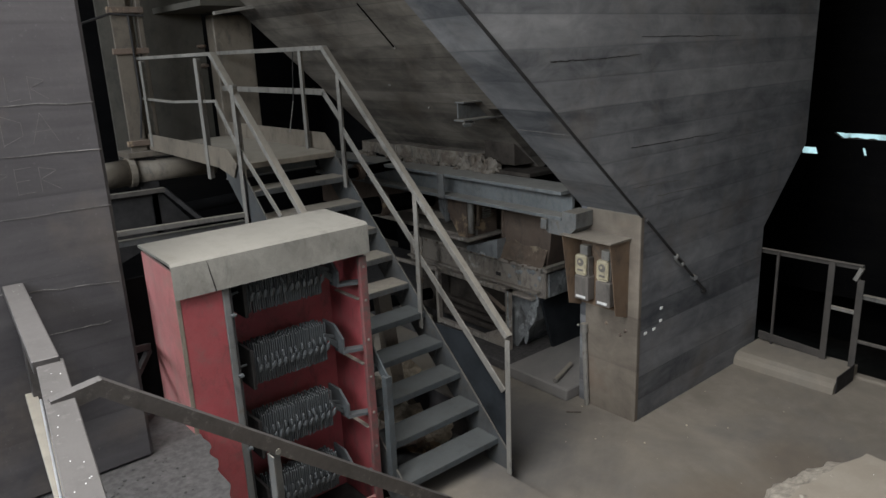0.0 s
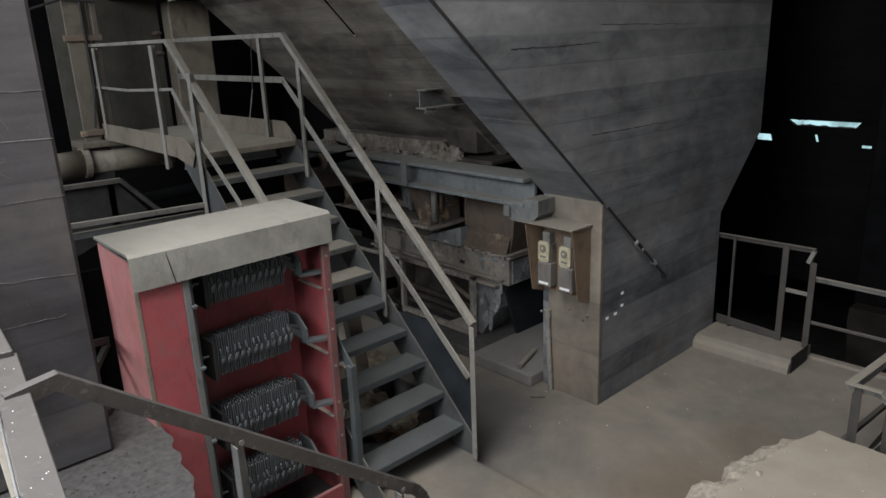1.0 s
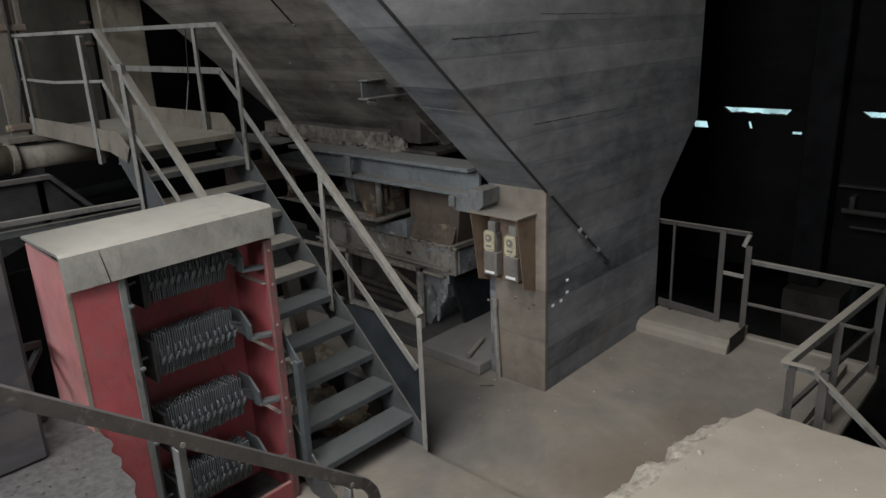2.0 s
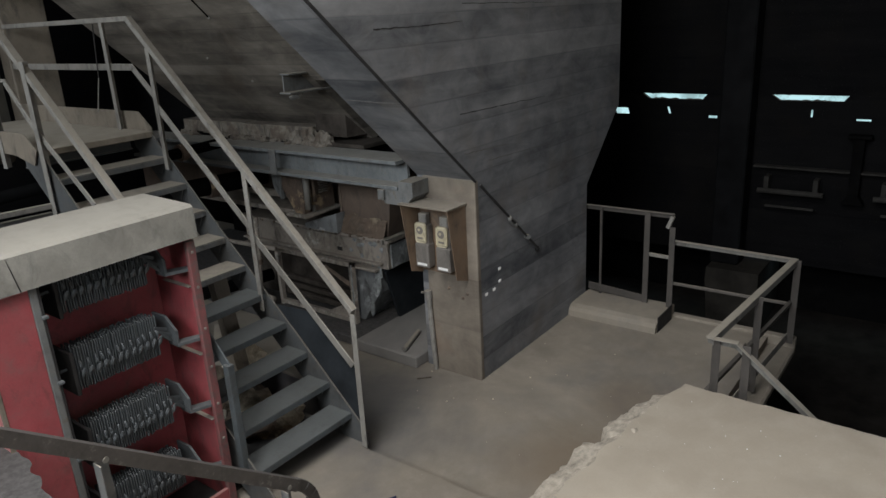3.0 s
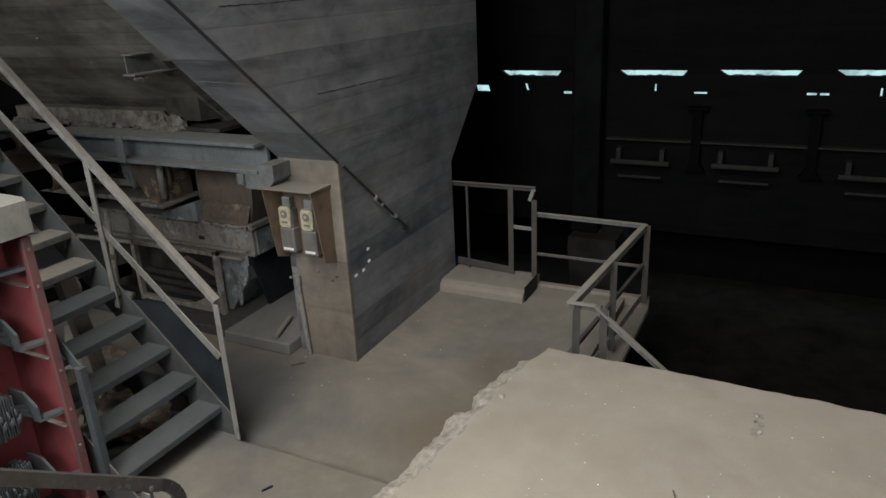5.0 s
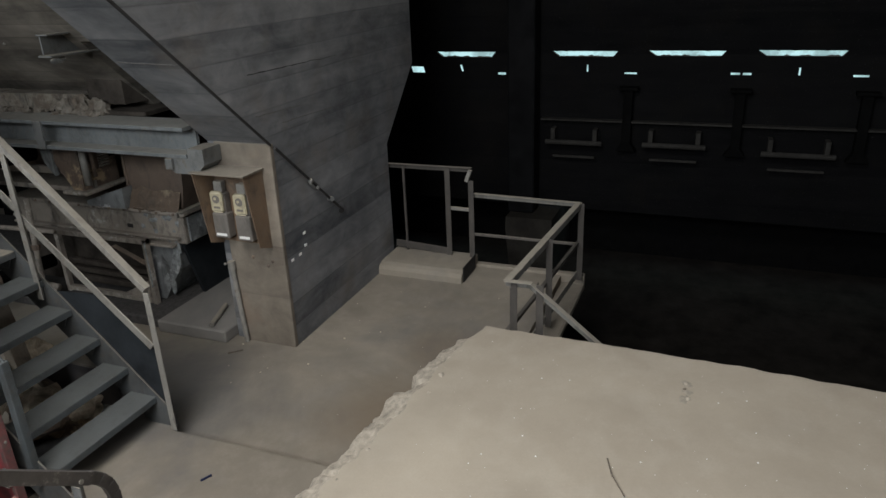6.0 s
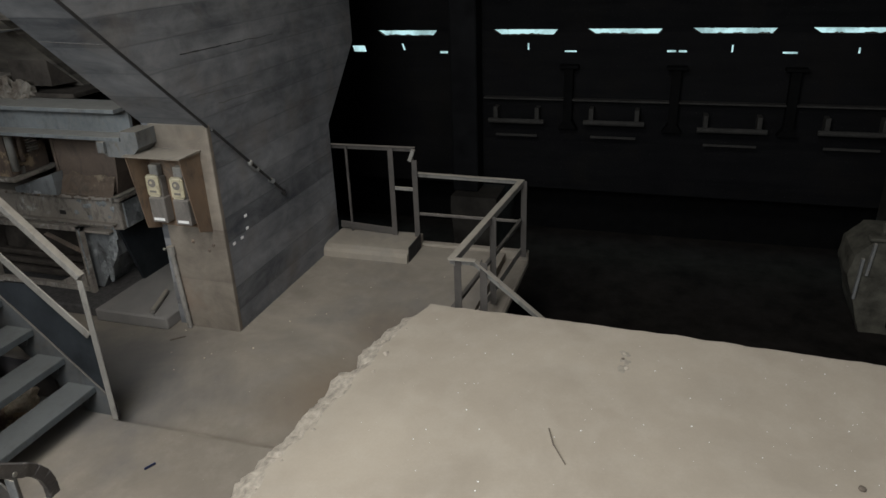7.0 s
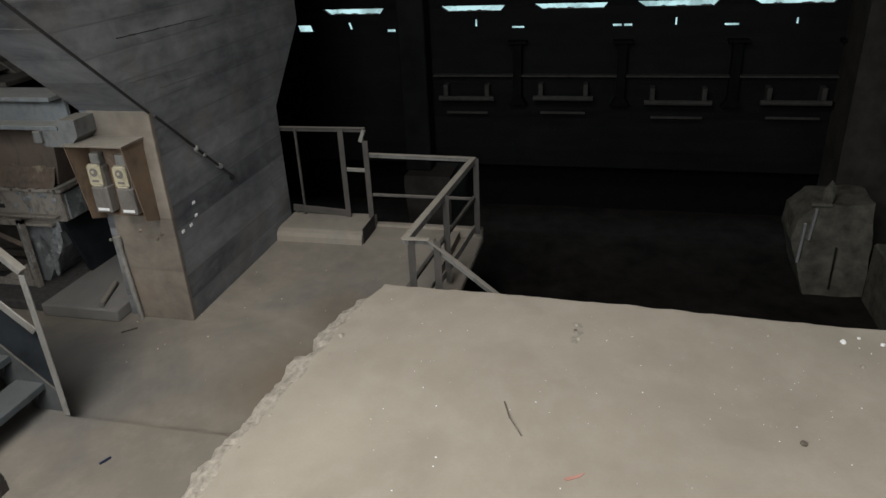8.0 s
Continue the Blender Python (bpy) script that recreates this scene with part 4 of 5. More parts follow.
part("torn_edge", made(lump, (-0.53, 1.52, 2.61), (0.07, 0.03, 0.03), 0.5, 5), M_STEEL, bk)
duct = thing("hanging_duct", "dark rusty sheet duct below the hopper", "duct", (0.1, 2.0, 2.0))
part("body", made(prism, [(0.10, 1.56), (0.42, 1.50), (0.42, 1.98), (0.10, 1.98)], "z", 2.14, 2.75), M_DUCT, duct)
part("flange", made(box, (0.04, 1.30, 2.05), (0.46, 1.90, 2.09), 0.006), M_DUCT, duct)


def crust(bm):
    for i in range(42):
        y = 1.85 + 2.4 * random.random() ** 1.6
        s = 0.25 + 0.75 * random.random() ** 2
        lump(bm, (0.0 + 0.12 * random.random(), y, 2.045 + 0.03 * random.random()), (0.05 * s, 0.09 * s, 0.05 * s), 0.9, i, 2)
    for i in range(6):
        lump(bm, (0.05, 1.78 + 0.1 * i, 2.10 + 0.03 * random.random()), (0.05, 0.05 + 0.03 * random.random(), 0.05 + 0.03 * random.random()), 0.9, i + 50, 2)


random.seed(5)
tagged(part("crumbled_lining", made(crust), M_LINING), "crumbled pale lining along the top of the beam", "rubble", "", "stuff")
lining = thing("hopper_lip", "stained pale lining panels below the hopper", "panel", (0.25, 2.8, 2.06))
for i in range(6):
    y = 2.0 + 0.36 * i
    part("lining_panel", made(box, (0.05 + 0.006 * (i % 2), y, 2.065 + 0.012 * (i % 3)), (0.40, y + 0.359, 2.225 - 0.004 * (i % 3)), 0.004), M_LINING, lining)

casing = thing("crusher_casing", "large rusty machine casing with flaking paint", "machine", (0.7, 2.2, 0.1))
part("upper_box", made(prism, [(1.26, 1.76), (1.97, 1.76), (1.97, 1.10), (1.34, 1.10), (1.30, 1.30)], "x", 0.33, 1.4), M_UPPER, casing, "smooth rust-brown upper housing")
part("upper_edge", made(box, (0.318, 1.955, 1.14), (0.36, 1.985, 1.76), 0.004), M_RUST, casing)
part("flange", made(box, (0.25, 1.28, 1.045), (1.5, 3.6, 1.085), 0.008), M_RUST2, casing, "projecting dusty flange")
part("mid_box", made(box, (0.295, 1.34, 0.74), (1.5, 3.6, 1.045), 0.012), M_RUST2, casing, "flaking brown-grey middle housing")
part("ridge", made(box, (0.24, 1.40, 0.79), (0.40, 3.6, 0.815), 0.006), M_RUST2, casing)
part("ridge", made(box, (0.22, 1.46, 0.715), (0.40, 3.6, 0.745), 0.006), M_RUST2, casing)
part("lower_box", made(prism, [(1.46, 0.72), (1.93, 0.72), (1.93, 0.10), (1.74, 0.10), (1.50, 0.45)], "x", 0.30, 1.5), M_TEAL, casing, "peeling blue-grey foot of the housing")
part("side_cover", made(box, (0.34, 1.315, 0.76), (1.2, 1.338, 1.02), 0.004), M_TEAL, casing, "peeling side cover")
part("side_bar", made(angle_bar, (0.22, 1.31, 1.10), (0.85, 1.29, 1.10), 0.06, 0.008), M_RAIL, casing)
part("side_apron", made(prism, [(0.34, 0.70), (1.2, 0.70), (1.2, 0.12), (0.52, 0.12)], "y", 1.42, 1.455), M_SKIRT, casing, "dark side sheet")
part("rear_casing", made(box, (0.36, 1.94, 0.12), (1.5, 3.6, 0.72), 0.01), M_DUCT, casing, "dark recessed rear casing")
part("wedge_plate", made(prism, [(1.93, 1.30), (2.42, 1.14), (2.42, 1.09), (1.93, 1.09)], "x", 0.20, 0.34), M_TEAL, casing, "grey wedge plate under the motor")


def crusted_skirt(bm):
    """The sloping foot of the upper housing, its paint blown off in an uneven line."""
    n, rows = 26, 7
    grid = []
    for r in range(rows):
        row = []
        for k in range(n + 1):
            y = 1.33 + 0.62 * k / n
            top = 1.27 + 0.06 * noise.noise(Vector((y * 7, 2, 0))) + 0.03 * noise.noise(Vector((y * 19, 5, 0)))
            f = r / (rows - 1)
            x = 0.322 - 0.075 * f + 0.012 * noise.noise(Vector((y * 14, f * 4, 7)))
            row.append(bm.verts.new((x, y, top + (1.088 - top) * f)))
        grid.append(row)
    for a, b in zip(grid, grid[1:]):
        for k in range(n):
            bm.faces.new((a[k], b[k], b[k + 1], a[k + 1]))
    back = [bm.verts.new((0.331, v.co.y, v.co.z)) for v in grid[0]]
    for k in range(n):
        bm.faces.new((back[k], grid[0][k], grid[0][k + 1], back[k + 1]))
    bmesh.ops.recalc_face_normals(bm, faces=bm.faces[:])


part("crusted_skirt", made(crusted_skirt), M_CRUST, casing, "crusted cream and rust-orange flaking paint")
random.seed(41)
for k in range(16):
    y, z = 1.47 + 0.16 * random.random() ** 2, 0.16 + 0.62 * random.random()
    y += max(0, (0.45 - z) * 0.7)
    part("flake", made(lump, (0.297, y, z), (0.006, 0.012 + 0.03 * random.random(), 0.02 + 0.07 * random.random()), 0.9, k, 2), M_FLAKE, casing, "curled flake of pale paint")
for k in range(9):
    y, z = 1.36 + 0.5 * random.random(), 0.84 + 0.18 * random.random()
    part("flake", made(lump, (0.292, y, z), (0.004, 0.02 + 0.03 * random.random(), 0.010 + 0.02 * random.random()), 0.9, k + 30, 2), M_FLAKE, casing, "curled flake of pale paint")
part("side_flake", made(lump, (0.55, 1.312, 0.93), (0.08, 0.005, 0.06), 0.9, 4, 3), M_FLAKE, casing, "bared pale patch on the side cover")
for k in range(10):
    part("flange_bolt", made(tube, (0.238, 1.40 + 0.2 * k, 1.065), (0.25, 1.40 + 0.2 * k, 1.065), 0.013, 6), M_RUST, casing)
part("inspection_hole", made(box, (0.288, 1.98, 0.86), (0.296, 2.05, 0.90), 0.002), M_DARK, casing, "small black hole")


def rubble(bm):
    for i in range(26):
        lump(bm, (0.25 + 0.03 * random.random(), 1.4 + 0.8 * random.random(), 1.09), (0.015 + 0.02 * random.random(), 0.02 + 0.04 * random.random(), 0.014), 0.7, i, 2)


tagged(part("rubble_heap", made(rubble), M_CRUST), "crumbs of lining lying on the casing flange", "rubble", "", "stuff")
motor = thing("gear_motor", "grimy gear motor hanging under the beam", "motor", (0.1, 2.4, 1.3))
part("body", made(prism, [(2.20, 1.31), (2.20, 1.77), (2.58, 1.77), (2.50, 1.55), (2.34, 1.31)], "x", 0.02, 0.46), M_RUST, motor)
part("foot", made(box, (-0.02, 2.15, 1.265), (0.52, 2.46, 1.308), 0.012), M_RUST2, motor)
part("cylinder", made(tube, (0.05, 2.168, 1.36), (0.05, 2.168, 1.74), 0.034, 14), M_RAIL, motor, "bright worn cylinder", True)
part("ear", made(prism, [(2.50, 1.78), (2.66, 1.78), (2.62, 1.56), (2.52, 1.44)], "x", 0.0, 0.05), M_TEAL, motor)
part("gland", made(tube, (0.15, 2.17, 1.42), (0.15, 2.17, 1.70), 0.022, 10), M_RUST, motor, "", True)
for i in range(7):
    part("cooling_fin", made(box, (0.24, 2.165, 1.49 + 0.027 * i), (0.35, 2.2, 1.502 + 0.027 * i), 0.002), M_RUST2, motor)
part("opening", made(box, (0.38, 2.192, 1.56), (0.45, 2.2, 1.70), 0.002), M_DARKSHADE, motor, "black opening")
part("bracket", made(box, (0.12, 2.18, 1.308), (0.16, 2.2, 1.38), 0.003), M_RAIL, motor)
part("shaft", made(bar, (0.12, 2.45, 1.47), (0.12, 4.2, 1.44), 0.05, 0.07), M_RUST2, motor)
part("shaft_tray", made(box, (0.04, 2.42, 1.28), (0.4, 4.2, 1.33), 0.006), M_RUST2, motor)
frame_box = thing("guard_frame", "rusty rectangular guard frame in front of the casing", "guard", (0.18, 2.3, 0.1))
for a, b in (((0.18, 1.75, 0.10), (0.18, 1.75, 0.80)), ((0.18, 2.92, 0.10), (0.18, 2.92, 0.80)), ((0.18, 1.725, 0.775), (0.18, 2.95, 0.775)), ((0.18, 1.76, 0.14), (0.18, 2.9, 0.14))):
    part("frame_bar", made(bar, a, b, 0.05, 0.055, (1, 0, 0)), M_RUST2, frame_box)
part("worn_edge", made(bar, (0.15, 1.735, 0.30), (0.15, 1.735, 0.78), 0.012, 0.02, (1, 0, 0)), M_FLAKE, frame_box, "bared pale edge of the frame")
for z in (0.24, 0.33, 0.42):
    part("slat", made(bar, (0.24, 1.80, z), (0.24, 2.88, z + 0.02), 0.05, 0.05, (1, 0, 0)), M_DUCT, frame_box)
part("diagonal", made(bar, (0.20, 1.80, 0.52), (0.20, 2.2, 0.68), 0.012, 0.06, (1, 0, 0)), M_RUST, frame_box)
part("infill", made(prism, [(1.80, 0.10), (2.3, 0.10), (2.05, 0.22), (1.82, 0.34)], "x", 0.17, 0.19), M_RUST2, frame_box, "bent scrap sheet")
# Pipes coloured near black to carry the shade behind the stair.
for y, z, r, n in ((3.0, 1.62, 0.10, "pipe_upper"), (3.1, 0.42, 0.07, "pipe_lower")):
    pp = thing("process_pipe", "steel pipe behind the stair, coloured black for the shade there", "pipe", (0, y, z), "pipes behind the stair")
    part("pipe", made(tube, (-0.9, y + 0.25, z), (0.2, y, z), r, 16), M_DARKSHADE, pp, "", True)
    part("coupling", made(tube, (-0.45, y + 0.147, z), (-0.36, y + 0.127, z), r * 1.3, 16), M_RUST, pp)
# This pipe's black colour holds the shade cast by the landing.
pipe2 = thing("process_pipe", "long pipe with a flange, coloured black for the shade under the landing", "pipe", (-1.0, 3.2, 1.95), "pipes behind the stair")
part("pipe", made(tube, (-2.6, 3.3, 1.92), (0.05, 3.3, 2.02), 0.055, 14), M_DARKSHADE, pipe2, "", True)
part("flange", made(tube, (-0.62, 3.3, 1.995), (-0.55, 3.3, 2.0), 0.09, 14), M_RUST, pipe2)

for a, b, r in (((0.02, 2.9, 0.2), (0.02, 4.4, 0.28), 0.04), ((-0.02, 2.7, 0.86), (-0.02, 4.5, 0.80), 0.025), ((0.0, 3.0, 1.18), (-0.08, 3.0, 0.10), 0.03)):
    hp = thing("hydraulic_pipe", "thin grimy pipe on the machine casing", "pipe", a, "pipes on the casing")
    part("pipe", made(tube, a, b, r, 10), M_RUST2, hp, "", True)
    part("union", made(tube, Vector(a).lerp(Vector(b), 0.45), Vector(a).lerp(Vector(b), 0.5), r * 1.5, 8), M_RUST, hp)
structure("wall_bay_shadow", made(box, (0.62, 2.1, 1.09), (0.67, 6.2, 1.9)), M_UPPER, "dim rust-brown sheet at the back of the machine bay", "wall")

# lumps and timbers under the stair
for i, (c, s, r) in enumerate((((-1.83, 0.98, 0.36), (0.17, 0.16, 0.12), 25), ((-1.62, 0.86, 0.20), (0.16, 0.11, 0.10), -12), ((-2.12, 1.05, 0.62), (0.09, 0.12, 0.2), 40), ((-1.5, 1.5, 0.5), (0.22, 0.14, 0.13), 15))):
    bm = bmesh.new()
    lump(bm, (0, 0, 0), s, 0.55, i + 3, 3)
    ob = part("stone_lump", bm, M_STONE)
    ob.location = (c[0], c[1], c[2])
    ob.rotation_euler = (0.2, 0.1 * i, radians(r))
    tagged(ob, "pale broken lump of lining under the stair", "rubble", "lumps under the stair")
for a, b in (((-2.1, 1.1, 0.15), (-1.5, 1.7, 0.75)), ((-1.9, 1.4, 0.12), (-1.45, 2.3, 0.95)), ((-2.25, 1.6, 0.1), (-1.75, 2.1, 1.1)), ((-1.62, 1.3, 0.1), (-1.62, 1.5, 1.25))):
    tagged(part("scrap_timber", made(bar, a, b, 0.13, 0.09), M_BEIGE), "dusty scrap timber stacked under the stair", "timber", "timbers under the stair")
tagged(part("rubble_bank", made(lump, (-1.85, 1.5, 0.10), (0.5, 0.7, 0.28), 0.5, 8, 4), M_RUST), "brown bank of rubble under the stair", "rubble", "", "stuff")
tagged(part("support_block", made(box, (-1.30, 0.62, 0.0), (-1.16, 0.80, 0.42), 0.01), M_STEEL), "grey steel support block beside the stair", "block")
structure("floor_trench_wall", made(box, (-1.30, 0.80, 0.0), (-1.22, 3.4, 0.34), 0.01), M_WALL, "low dark wall beside the stair", "wall")

# ---------------------------------------------------------------- behind the landing
plate = structure("wall_plate", made(box, (-2.55, 5.15, 2.2), (-1.40, 5.19, 7.0)), M_PLATE, "dull olive steel plate wall behind the landing", "wall")
structure("wall_plate_post", made(box, (-1.44, 4.75, 2.3), (-0.97, 4.95, 3.75), 0.01), M_BEIGE, "flat dusty beige steel upright", "post")
structure("trim_plate_edge", made(bar, (-1.85, 3.75, 3.701), (-0.88, 3.75, 3.850), 0.05, 0.035), M_RAIL, "pale steel edge strip", "trim")
structure("ceiling_shelf", made(prism, [(-1.95, 3.80), (-0.5, 3.95), (-0.5, 5.2), (-1.95, 5.2)], "z", 3.78, 3.84), M_PLATE, "dark sheet above the landing", "ceiling")
for z in (3.2, 3.42):
    tagged(part("hinge", made(lump, (-1.46, 5.1, z), (0.07, 0.03, 0.03), 0.3, z, 1), M_RUST), "rusty hinge on the plate wall", "hinge", "hinges on the plate")
col = thing("steel_column", "dusty beige built-up steel column beside the landing", "column", (-2.5, 4.6, 0.09))
part("flange", made(box, (-2.60, 4.50, 2.35), (-2.44, 4.53, 7.0), 0.004), M_COLUMN, col)
part("web", made(box, (-2.53, 4.53, 2.35), (-2.515, 4.75, 7.0), 0.002), M_COLUMN, col)
part("pipe", made(tube, (-2.40, 4.62, 2.35), (-2.40, 4.62, 7.0), 0.05, 12), M_COLUMN, col)
part("channel", made(box, (-2.34, 4.50, 2.45), (-2.29, 4.60, 7.0), 0.004), M_COLUMN, col)
part("base_plate", made(box, (-2.66, 4.44, 2.30), (-2.26, 4.80, 2.36), 0.006), M_COLUMN, col)
part("shaft_below", made(box, (-2.56, 4.52, 0.09), (-2.36, 4.72, 2.30), 0.006), M_DARK, col)
for z in (2.42, 3.35, 3.75):
    part("clamp", made(box, (-2.64, 4.46, z), (-2.28, 4.50, z + 0.06), 0.006), M_RUST, col)
big = thing("large_pipe", "fat dusty beige pipe with an elbow below the landing", "pipe", (-2.6, 4.6, 2.1))
part("pipe", made(tube, (-2.62, 4.55, 2.15), (-1.7, 4.62, 2.12), 0.12, 20), M_BEIGE, big, "", True)
part("flange", made(tube, (-2.66, 4.55, 2.15), (-2.60, 4.55, 2.15), 0.16, 20), M_BEIGE, big)
part("elbow", made(tube, (-3.3, 4.5, 2.12), (-2.64, 4.55, 2.15), 0.14, 20), M_BEIGE, big, "", True)
cb = thing("cable_run", "loose dark cable tied to the steel column", "cable", (-2.6, 4.45, 3.4))
for a, b in (((-3.0, 4.4, 3.62), (-2.62, 4.44, 3.74)), ((-2.62, 4.44, 3.74), (-2.3, 4.44, 3.72)), ((-2.45, 4.44, 3.72), (-2.44, 4.45, 2.9)), ((-2.44, 4.45, 2.9), (-2.5, 4.45, 2.5))):
    part("strand", made(tube, a, b, 0.012, 8), M_DARK, cb)
bars = thing("barrier_rail", "pair of long dusty steel bars behind the cabinet", "rail", (-3.0, 2.3, 1.95))
part("bar", made(bar, (-4.2, 2.3, 2.04), (-2.40, 2.3, 1.985), 0.04, 0.04), M_RAIL, bars)
part("bar", made(bar, (-4.2, 2.36, 1.94), (-2.40, 2.36, 1.90), 0.05, 0.05), M_STEEL, bars)
ch = thing("steel_chute", "dark open steel chute with a dusty rim", "chute", (-2.9, 3.0, 1.6))
part("rim", made(bar, (-3.5, 3.0, 2.19), (-2.82, 3.0, 2.18), 0.05, 0.04), M_POSTDUST, ch)
part("leg", made(bar, (-2.9, 3.06, 0.09), (-2.9, 3.06, 2.16), 0.06, 0.06, (0, 1, 0)), M_DARK, ch)
part("rim", made(bar, (-2.82, 3.0, 2.18), (-2.55, 2.9, 1.86), 0.05, 0.04), M_DARK, ch)
part("plate", made(prism, [(-3.5, 2.16), (-2.85, 2.16), (-2.6, 1.85), (-3.5, 1.5)], "y", 3.03, 3.06), M_DARK, ch)
wire = thing("cable", "thin dark cable hanging by the rail", "cable", (XR, 2.9, 2.5))
part("strand", made(tube, (XR - 0.03, 2.86, 3.30), (XR - 0.02, 2.95, 2.85), 0.005, 6), M_DARK, wire)
part("strand", made(tube, (XR - 0.02, 2.95, 2.85), (XR - 0.05, 3.02, 2.55), 0.005, 6), M_RAIL, wire)
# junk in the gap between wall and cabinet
# Added black sheet that stands for the shade in this gap.
tagged(part("gap_shade_sheet", made(box, (-3.96, 0.905, 0.086), (-3.66, 0.93, 2.05), 0.004), M_DARKSHADE), "black sheet added behind the cabinet for the shade in the gap", "sheet")
for i in range(4):
    z = 1.05 + 0.22 * i
    tagged(part("scrap_bar", made(bar, (-3.94, 0.66, z), (-3.74, 0.91, z + 0.10 * (-1) ** i), 0.03, 0.04), M_DARK), "dark scrap bar wedged behind the wall", "scrap", "scrap behind the wall")

# ---------------------------------------------------------------- far wall fittings
for i, y in enumerate((-2.2, -3.6, -5.03, -6.35)):
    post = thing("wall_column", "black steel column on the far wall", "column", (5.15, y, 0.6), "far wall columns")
    part("shaft", made(box, (5.06, y - 0.06, 0.72), (5.195, y + 0.06, 1.52), 0.006), M_DARKSHADE, post)
    part("cap", made(box, (5.03, y - 0.13, 1.52), (5.195, y + 0.13, 1.56), 0.006), M_DARKSHADE, post)
    part("haunch", made(prism, [(y - 0.06, 0.80), (y - 0.13, 0.69), (y + 0.13, 0.69), (y + 0.06, 0.80)], "x", 5.05, 5.195), M_DARKSHADE, post)


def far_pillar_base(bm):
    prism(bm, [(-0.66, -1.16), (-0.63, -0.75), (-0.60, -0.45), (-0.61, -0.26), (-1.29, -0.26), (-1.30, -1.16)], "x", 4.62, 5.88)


pillar = thing("concrete_pillar", "grey concrete pillar coloured dim for its gloom, on a wider base before the far wall", "pillar", (5.0, -0.78, -1.15))
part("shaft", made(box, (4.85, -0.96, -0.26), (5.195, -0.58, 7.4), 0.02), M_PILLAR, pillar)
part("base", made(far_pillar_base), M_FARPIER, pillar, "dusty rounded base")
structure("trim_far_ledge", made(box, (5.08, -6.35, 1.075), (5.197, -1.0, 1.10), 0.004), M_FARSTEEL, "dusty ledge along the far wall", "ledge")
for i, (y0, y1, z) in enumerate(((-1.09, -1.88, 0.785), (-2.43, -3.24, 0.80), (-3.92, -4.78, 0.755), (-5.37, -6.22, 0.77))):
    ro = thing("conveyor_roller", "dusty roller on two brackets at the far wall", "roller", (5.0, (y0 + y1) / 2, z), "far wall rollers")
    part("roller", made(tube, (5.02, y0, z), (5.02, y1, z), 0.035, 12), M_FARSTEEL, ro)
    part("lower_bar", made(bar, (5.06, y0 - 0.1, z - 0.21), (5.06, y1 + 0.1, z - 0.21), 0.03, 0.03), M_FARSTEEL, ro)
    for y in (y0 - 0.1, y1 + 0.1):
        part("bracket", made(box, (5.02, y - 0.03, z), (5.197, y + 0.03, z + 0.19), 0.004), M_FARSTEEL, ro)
for k, (y, z, w, h, s) in enumerate(((0.905, 1.741, 0.19, 0.085, -0.3), (0.21, 1.77, 0.025, 0.09, -0.3), (-0.40, 1.70, 0.11, 0.03, 0), (-2.2, 1.73, 0.16, 0.02, 0), (-3.51, 1.742, 0.11, 0.025, 0), (-3.65, 1.742, 0.10, 0.025, 0), (-4.93, 1.735, 0.17, 0.022, 0), (-1.62, 1.79, 0.02, 0.09, 0), (-4.25, 1.78, 0.02, 0.09, 0), (-5.7, 1.77, 0.02, 0.07, 0))):
    wd = structure("window_%d" % (k + 1), made(prism, [(y - w / 2 + s * h / 2, z - h / 2), (y + w / 2 + s * h / 2, z - h / 2), (y + w / 2 - s * h / 2, z + h / 2), (y - w / 2 - s * h / 2, z + h / 2)], "x", 5.190, 5.198), M_SKY,
                   "small gap open to pale daylight", "window")

# ---------------------------------------------------------------- the pit
blk = thing("concrete_block", "weathered dark concrete machine block with a steel lug", "block", (3.6, -5.95, -1.15))


def block(bm):
    prism(bm, [(-5.86, -1.15), (-5.63, -0.45), (-5.66, -0.20), (-5.83, 0.0), (-6.43, 0.04), (-6.47, -0.45), (-6.52, -1.15)], "x", 3.42, 4.05)
    bmesh.ops.triangulate(bm, faces=bm.faces[:])
    bmesh.ops.subdivide_edges(bm, edges=bm.edges[:], cuts=7, use_grid_fill=True)
    for v in bm.verts:
        v.co += 0.025 * noise.noise_vector(v.co * 3.0) + 0.008 * noise.noise_vector(v.co * 11)


part("body", made(block), M_BLOCK, blk)
part("lug", made(lump, (3.5, -5.96, 0.10), (0.06, 0.07, 0.14), 0.5, 2, 2), M_BLOCK, blk)
part("crack", made(bar, (3.40, -6.118, -1.05), (3.39, -6.11, -0.50), 0.02, 0.02, (1, 0, 0)), M_PIT, blk)
part("lug_plate", made(box, (3.36, -5.98, 0.0), (3.5, -5.76, 0.04), 0.01), M_BLOCK, blk)
part("bolt", made(bar, (3.40, -5.72, -0.72), (3.40, -5.74, -0.22), 0.03, 0.04, (1, 0, 0)), M_STEEL, blk)
part("bolt", made(bar, (3.40, -5.80, -0.42), (3.40, -5.83, -0.03), 0.03, 0.05, (1, 0, 0)), M_STEEL, blk)
structure("wall_pit_side", made(box, (2.4, -11.5, -1.2), (3.4, -6.49, -0.42), 0.02), M_BLOCK, "dark concrete pit side", "wall")

# ---------------------------------------------------------------- loose bits
tagged(part("pen", made(tube, (-1.899, -0.457, 0.1), (-1.831, -0.49, 0.1), 0.008, 8), M_BLUE), "small dark blue pen lying on the landing", "pen")


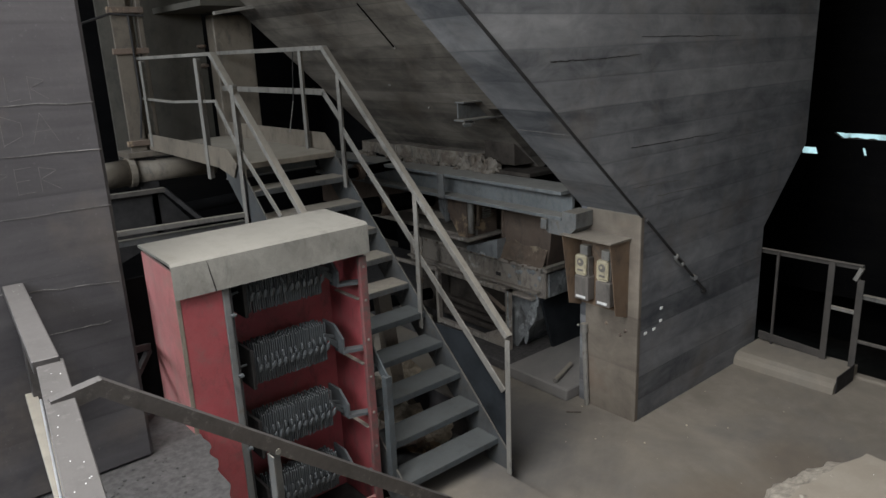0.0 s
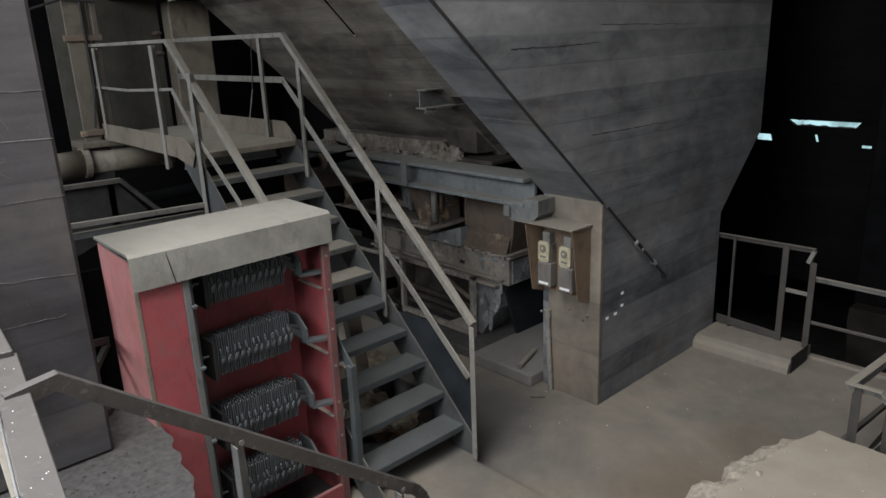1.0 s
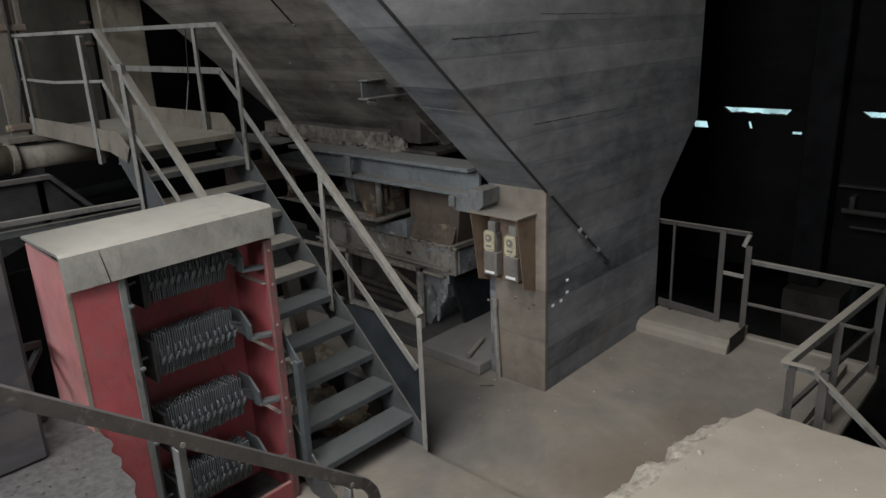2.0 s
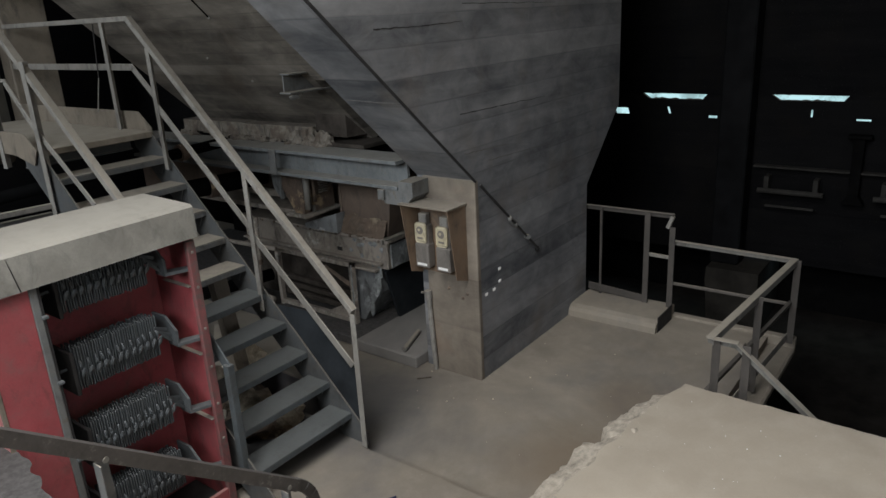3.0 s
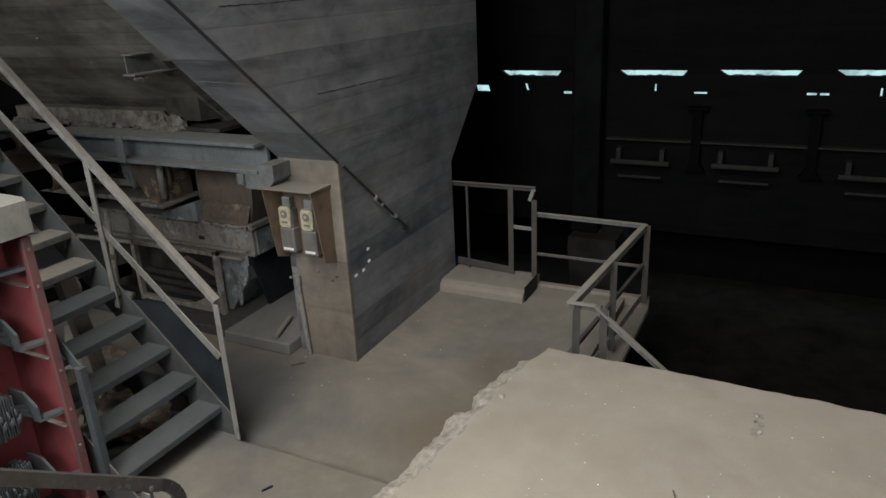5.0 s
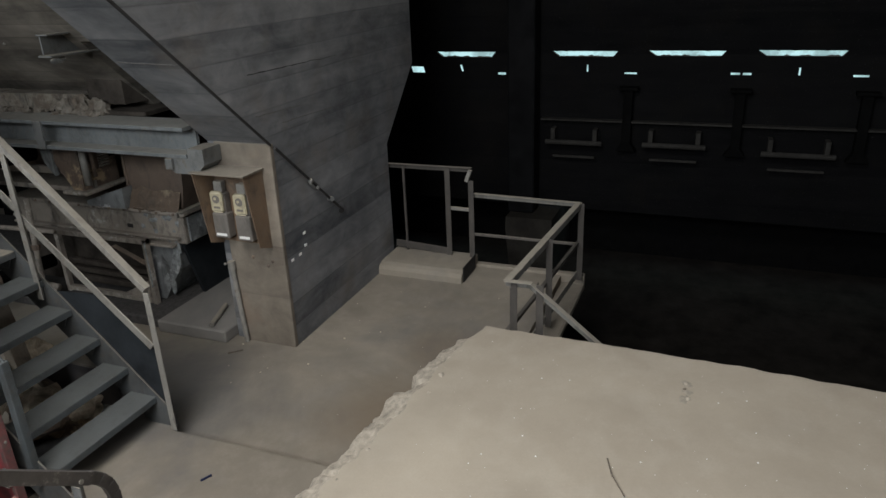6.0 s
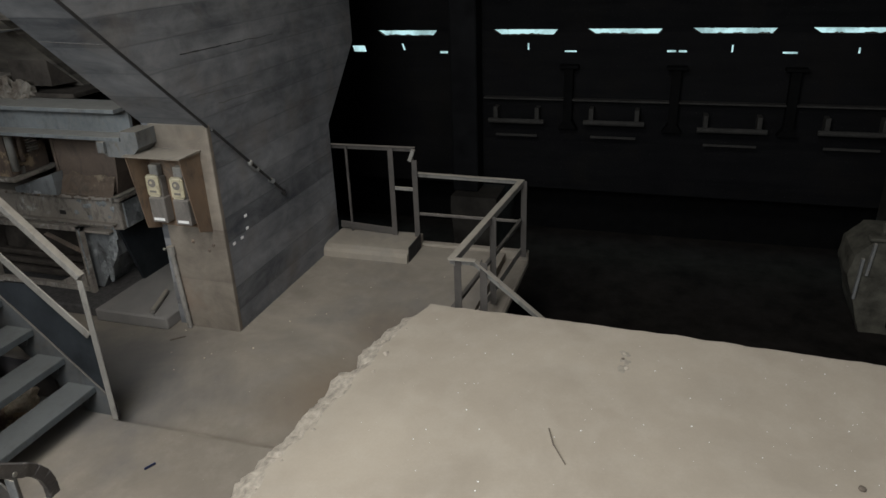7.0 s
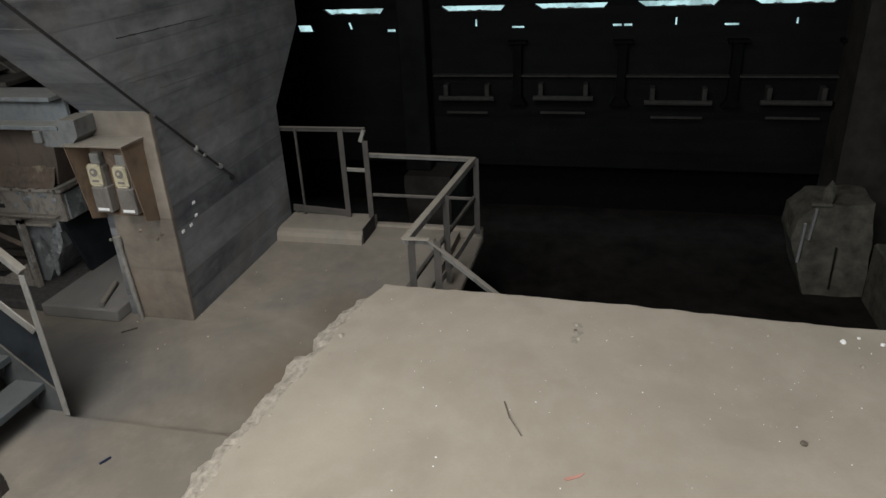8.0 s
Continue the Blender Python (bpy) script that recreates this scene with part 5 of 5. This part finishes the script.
def twig(bm):
    tube(bm, (-1.82, -3.056, 0.865), (-1.95, -3.10, 0.868), 0.004, 6)
    tube(bm, (-1.95, -3.10, 0.872), (-2.07, -3.175, 0.864), 0.0035, 6)


tagged(part("twig", made(twig), M_TWIG), "dry dark twig lying on the slab", "twig")
tagged(part("chalk_mark", made(prism, [(-2.325, -3.40), (-2.332, -3.415), (-2.30, -3.47), (-2.268, -3.49), (-2.295, -3.45), (-2.31, -3.415)], "z", 0.858, 0.864), M_REDCHALK), "faint red chalk mark on the slab", "mark")
for i, (x, y, s) in enumerate(((-0.957, -4.875, 0.02), (-0.90, -4.97, 0.012), (-0.954, -5.08, 0.016), (-1.194, -4.914, 0.016), (-1.9, -4.476, 0.02), (-1.0, -3.38, 0.014), (-1.06, -3.375, 0.012), (-1.16, -3.40, 0.016))):
    tagged(part("pebble", made(lump, (x, y, 0.86 + s * 0.3), (s, s * 0.8, s * 0.5), 0.5, i, 2), (M_WHITE, M_WHITE, M_WHITE, M_BROKEN, M_TWIG, M_BROKEN, M_TWIG, M_BROKEN)[i]),
           ("white chip of plaster on the slab", "small grey pebble on the slab")[i > 2], "pebble", "pebbles on the slab")


def stain(bm):
    random.seed(77)
    for i in range(16):
        x, y = -0.97 - 0.22 * random.random(), -3.385 + 0.035 * (random.random() - 0.5)
        lump(bm, (x, y, 0.8605), (0.012 + 0.02 * random.random(), 0.008 + 0.014 * random.random(), 0.0022), 0.8, i, 2)


tagged(part("dirt_patch", made(stain), M_DIRT), "thin patch of grey dirt stuck to the slab", "dirt", "", "stuff")


def crumbs(bm, n, xs, ys, z, lo, hi, seed):
    random.seed(seed)
    for i in range(n):
        s = lo + (hi - lo) * random.random() ** 3
        lump(bm, (random.uniform(*xs), random.uniform(*ys), z + s * 0.3), (s, s * random.uniform(0.6, 1.2), s * 0.6), 0.5, i, 1)


tagged(part("grit", made(crumbs, 150, (-2.6, -0.8), (-5.4, -2.05), 0.86, 0.0015, 0.005, 1), M_WHITE), "scattered pale grit on the slab", "grit", "", "stuff")
tagged(part("floor_grit", made(crumbs, 40, (-0.9, 1.6), (-1.6, 0.6), 0.0, 0.003, 0.012, 2), M_STONE), "scattered pale grit on the floor", "grit", "", "stuff")
tagged(part("ledge_debris", made(crumbs, 150, (-4.5, -3.9), (-0.25, 0.34), 1.2, 0.003, 0.012, 3), M_LEDGE), "grey debris heaped on the ledge", "debris", "", "stuff")
tagged(part("stick", made(tube, (-0.32, 0.53, 0.01), (-0.23, 0.43, 0.012), 0.006, 6), M_TWIG), "thin dry stick on the floor", "stick")



def edge_stones(bm):
    random.seed(9)
    line = [(-2.75, -1.67), (-2.3, -1.71), (-1.99, -1.79), (-1.62, -1.85), (-1.15, -1.85), (-0.86, -1.93)]
    for i in range(110):
        k = random.randrange(5)
        t = random.random()
        x, y = line[k][0] + (line[k + 1][0] - line[k][0]) * t, line[k][1] + (line[k + 1][1] - line[k][1]) * t
        d = random.random()
        s = 0.005 + 0.022 * random.random() ** 3
        lump(bm, (x, y - 0.13 * d, 0.855 - 0.10 * (1 - d)), (s * 1.2, s, s * 0.8), 0.6, i, 1)


tagged(part("edge_rubble", made(edge_stones), M_BROKEN), "crumbled pale stones along the broken slab edge", "rubble", "", "stuff")
tagged(part("edge_chips", made(crumbs, 14, (-1.75, -1.45), (-1.95, -1.82), 0.80, 0.003, 0.010, 21), M_WHITE), "bright broken chips in the slab edge", "rubble", "", "stuff")

# letters scratched into the wall with a nail
STROKES = {"R": ((0, 0, 0, 1), (0, 1, 0.6, 0.8), (0.6, 0.8, 0.05, 0.5), (0.05, 0.5, 0.7, 0)), "D": ((0, 0, 0, 1), (0, 1, 0.6, 0.7), (0.6, 0.7, 0.6, 0.3), (0.6, 0.3, 0, 0)),
           "A": ((0, 0, 0.35, 1), (0.35, 1, 0.8, 0), (0.15, 0.4, 0.6, 0.4)), "P": ((0, 0, 0, 1), (0, 1, 0.6, 0.8), (0.6, 0.8, 0, 0.5)),
           "E": ((0, 0, 0, 1), (0, 1, 0.6, 1), (0, 0.5, 0.5, 0.5), (0, 0, 0.6, 0)), "|": ((0, 0, 0.1, 1),), "/": ((0, 0.1, 0.5, 0.9), (0.5, 0.9, 0.1, 1.0)), "_": ((0, 1, 0, 0), (0, 0, 0.5, 0.05))}


def scratched(bm, text, x, z, size):
    for c in text:
        for ax, az, bx, bz in STROKES[c]:
            w = 0.0012 + 0.0016 * random.random()
            bar(bm, (x + ax * size, 0.3596, z + az * size), (x + bx * size, 0.3596, z + bz * size + 0.004), 0.0016, w, (0, 1, 0), 0)
        x += size * 0.86


random.seed(31)
for text, x, z, size in (("|/_R", -4.49, 3.118, 0.105), ("RDA", -4.475, 2.925, 0.135), ("PER", -4.44, 2.705, 0.115)):
    part("scratched_letters", made(scratched, text, x, z, size), M_CHALK, wl, "thin pale scratched letters")
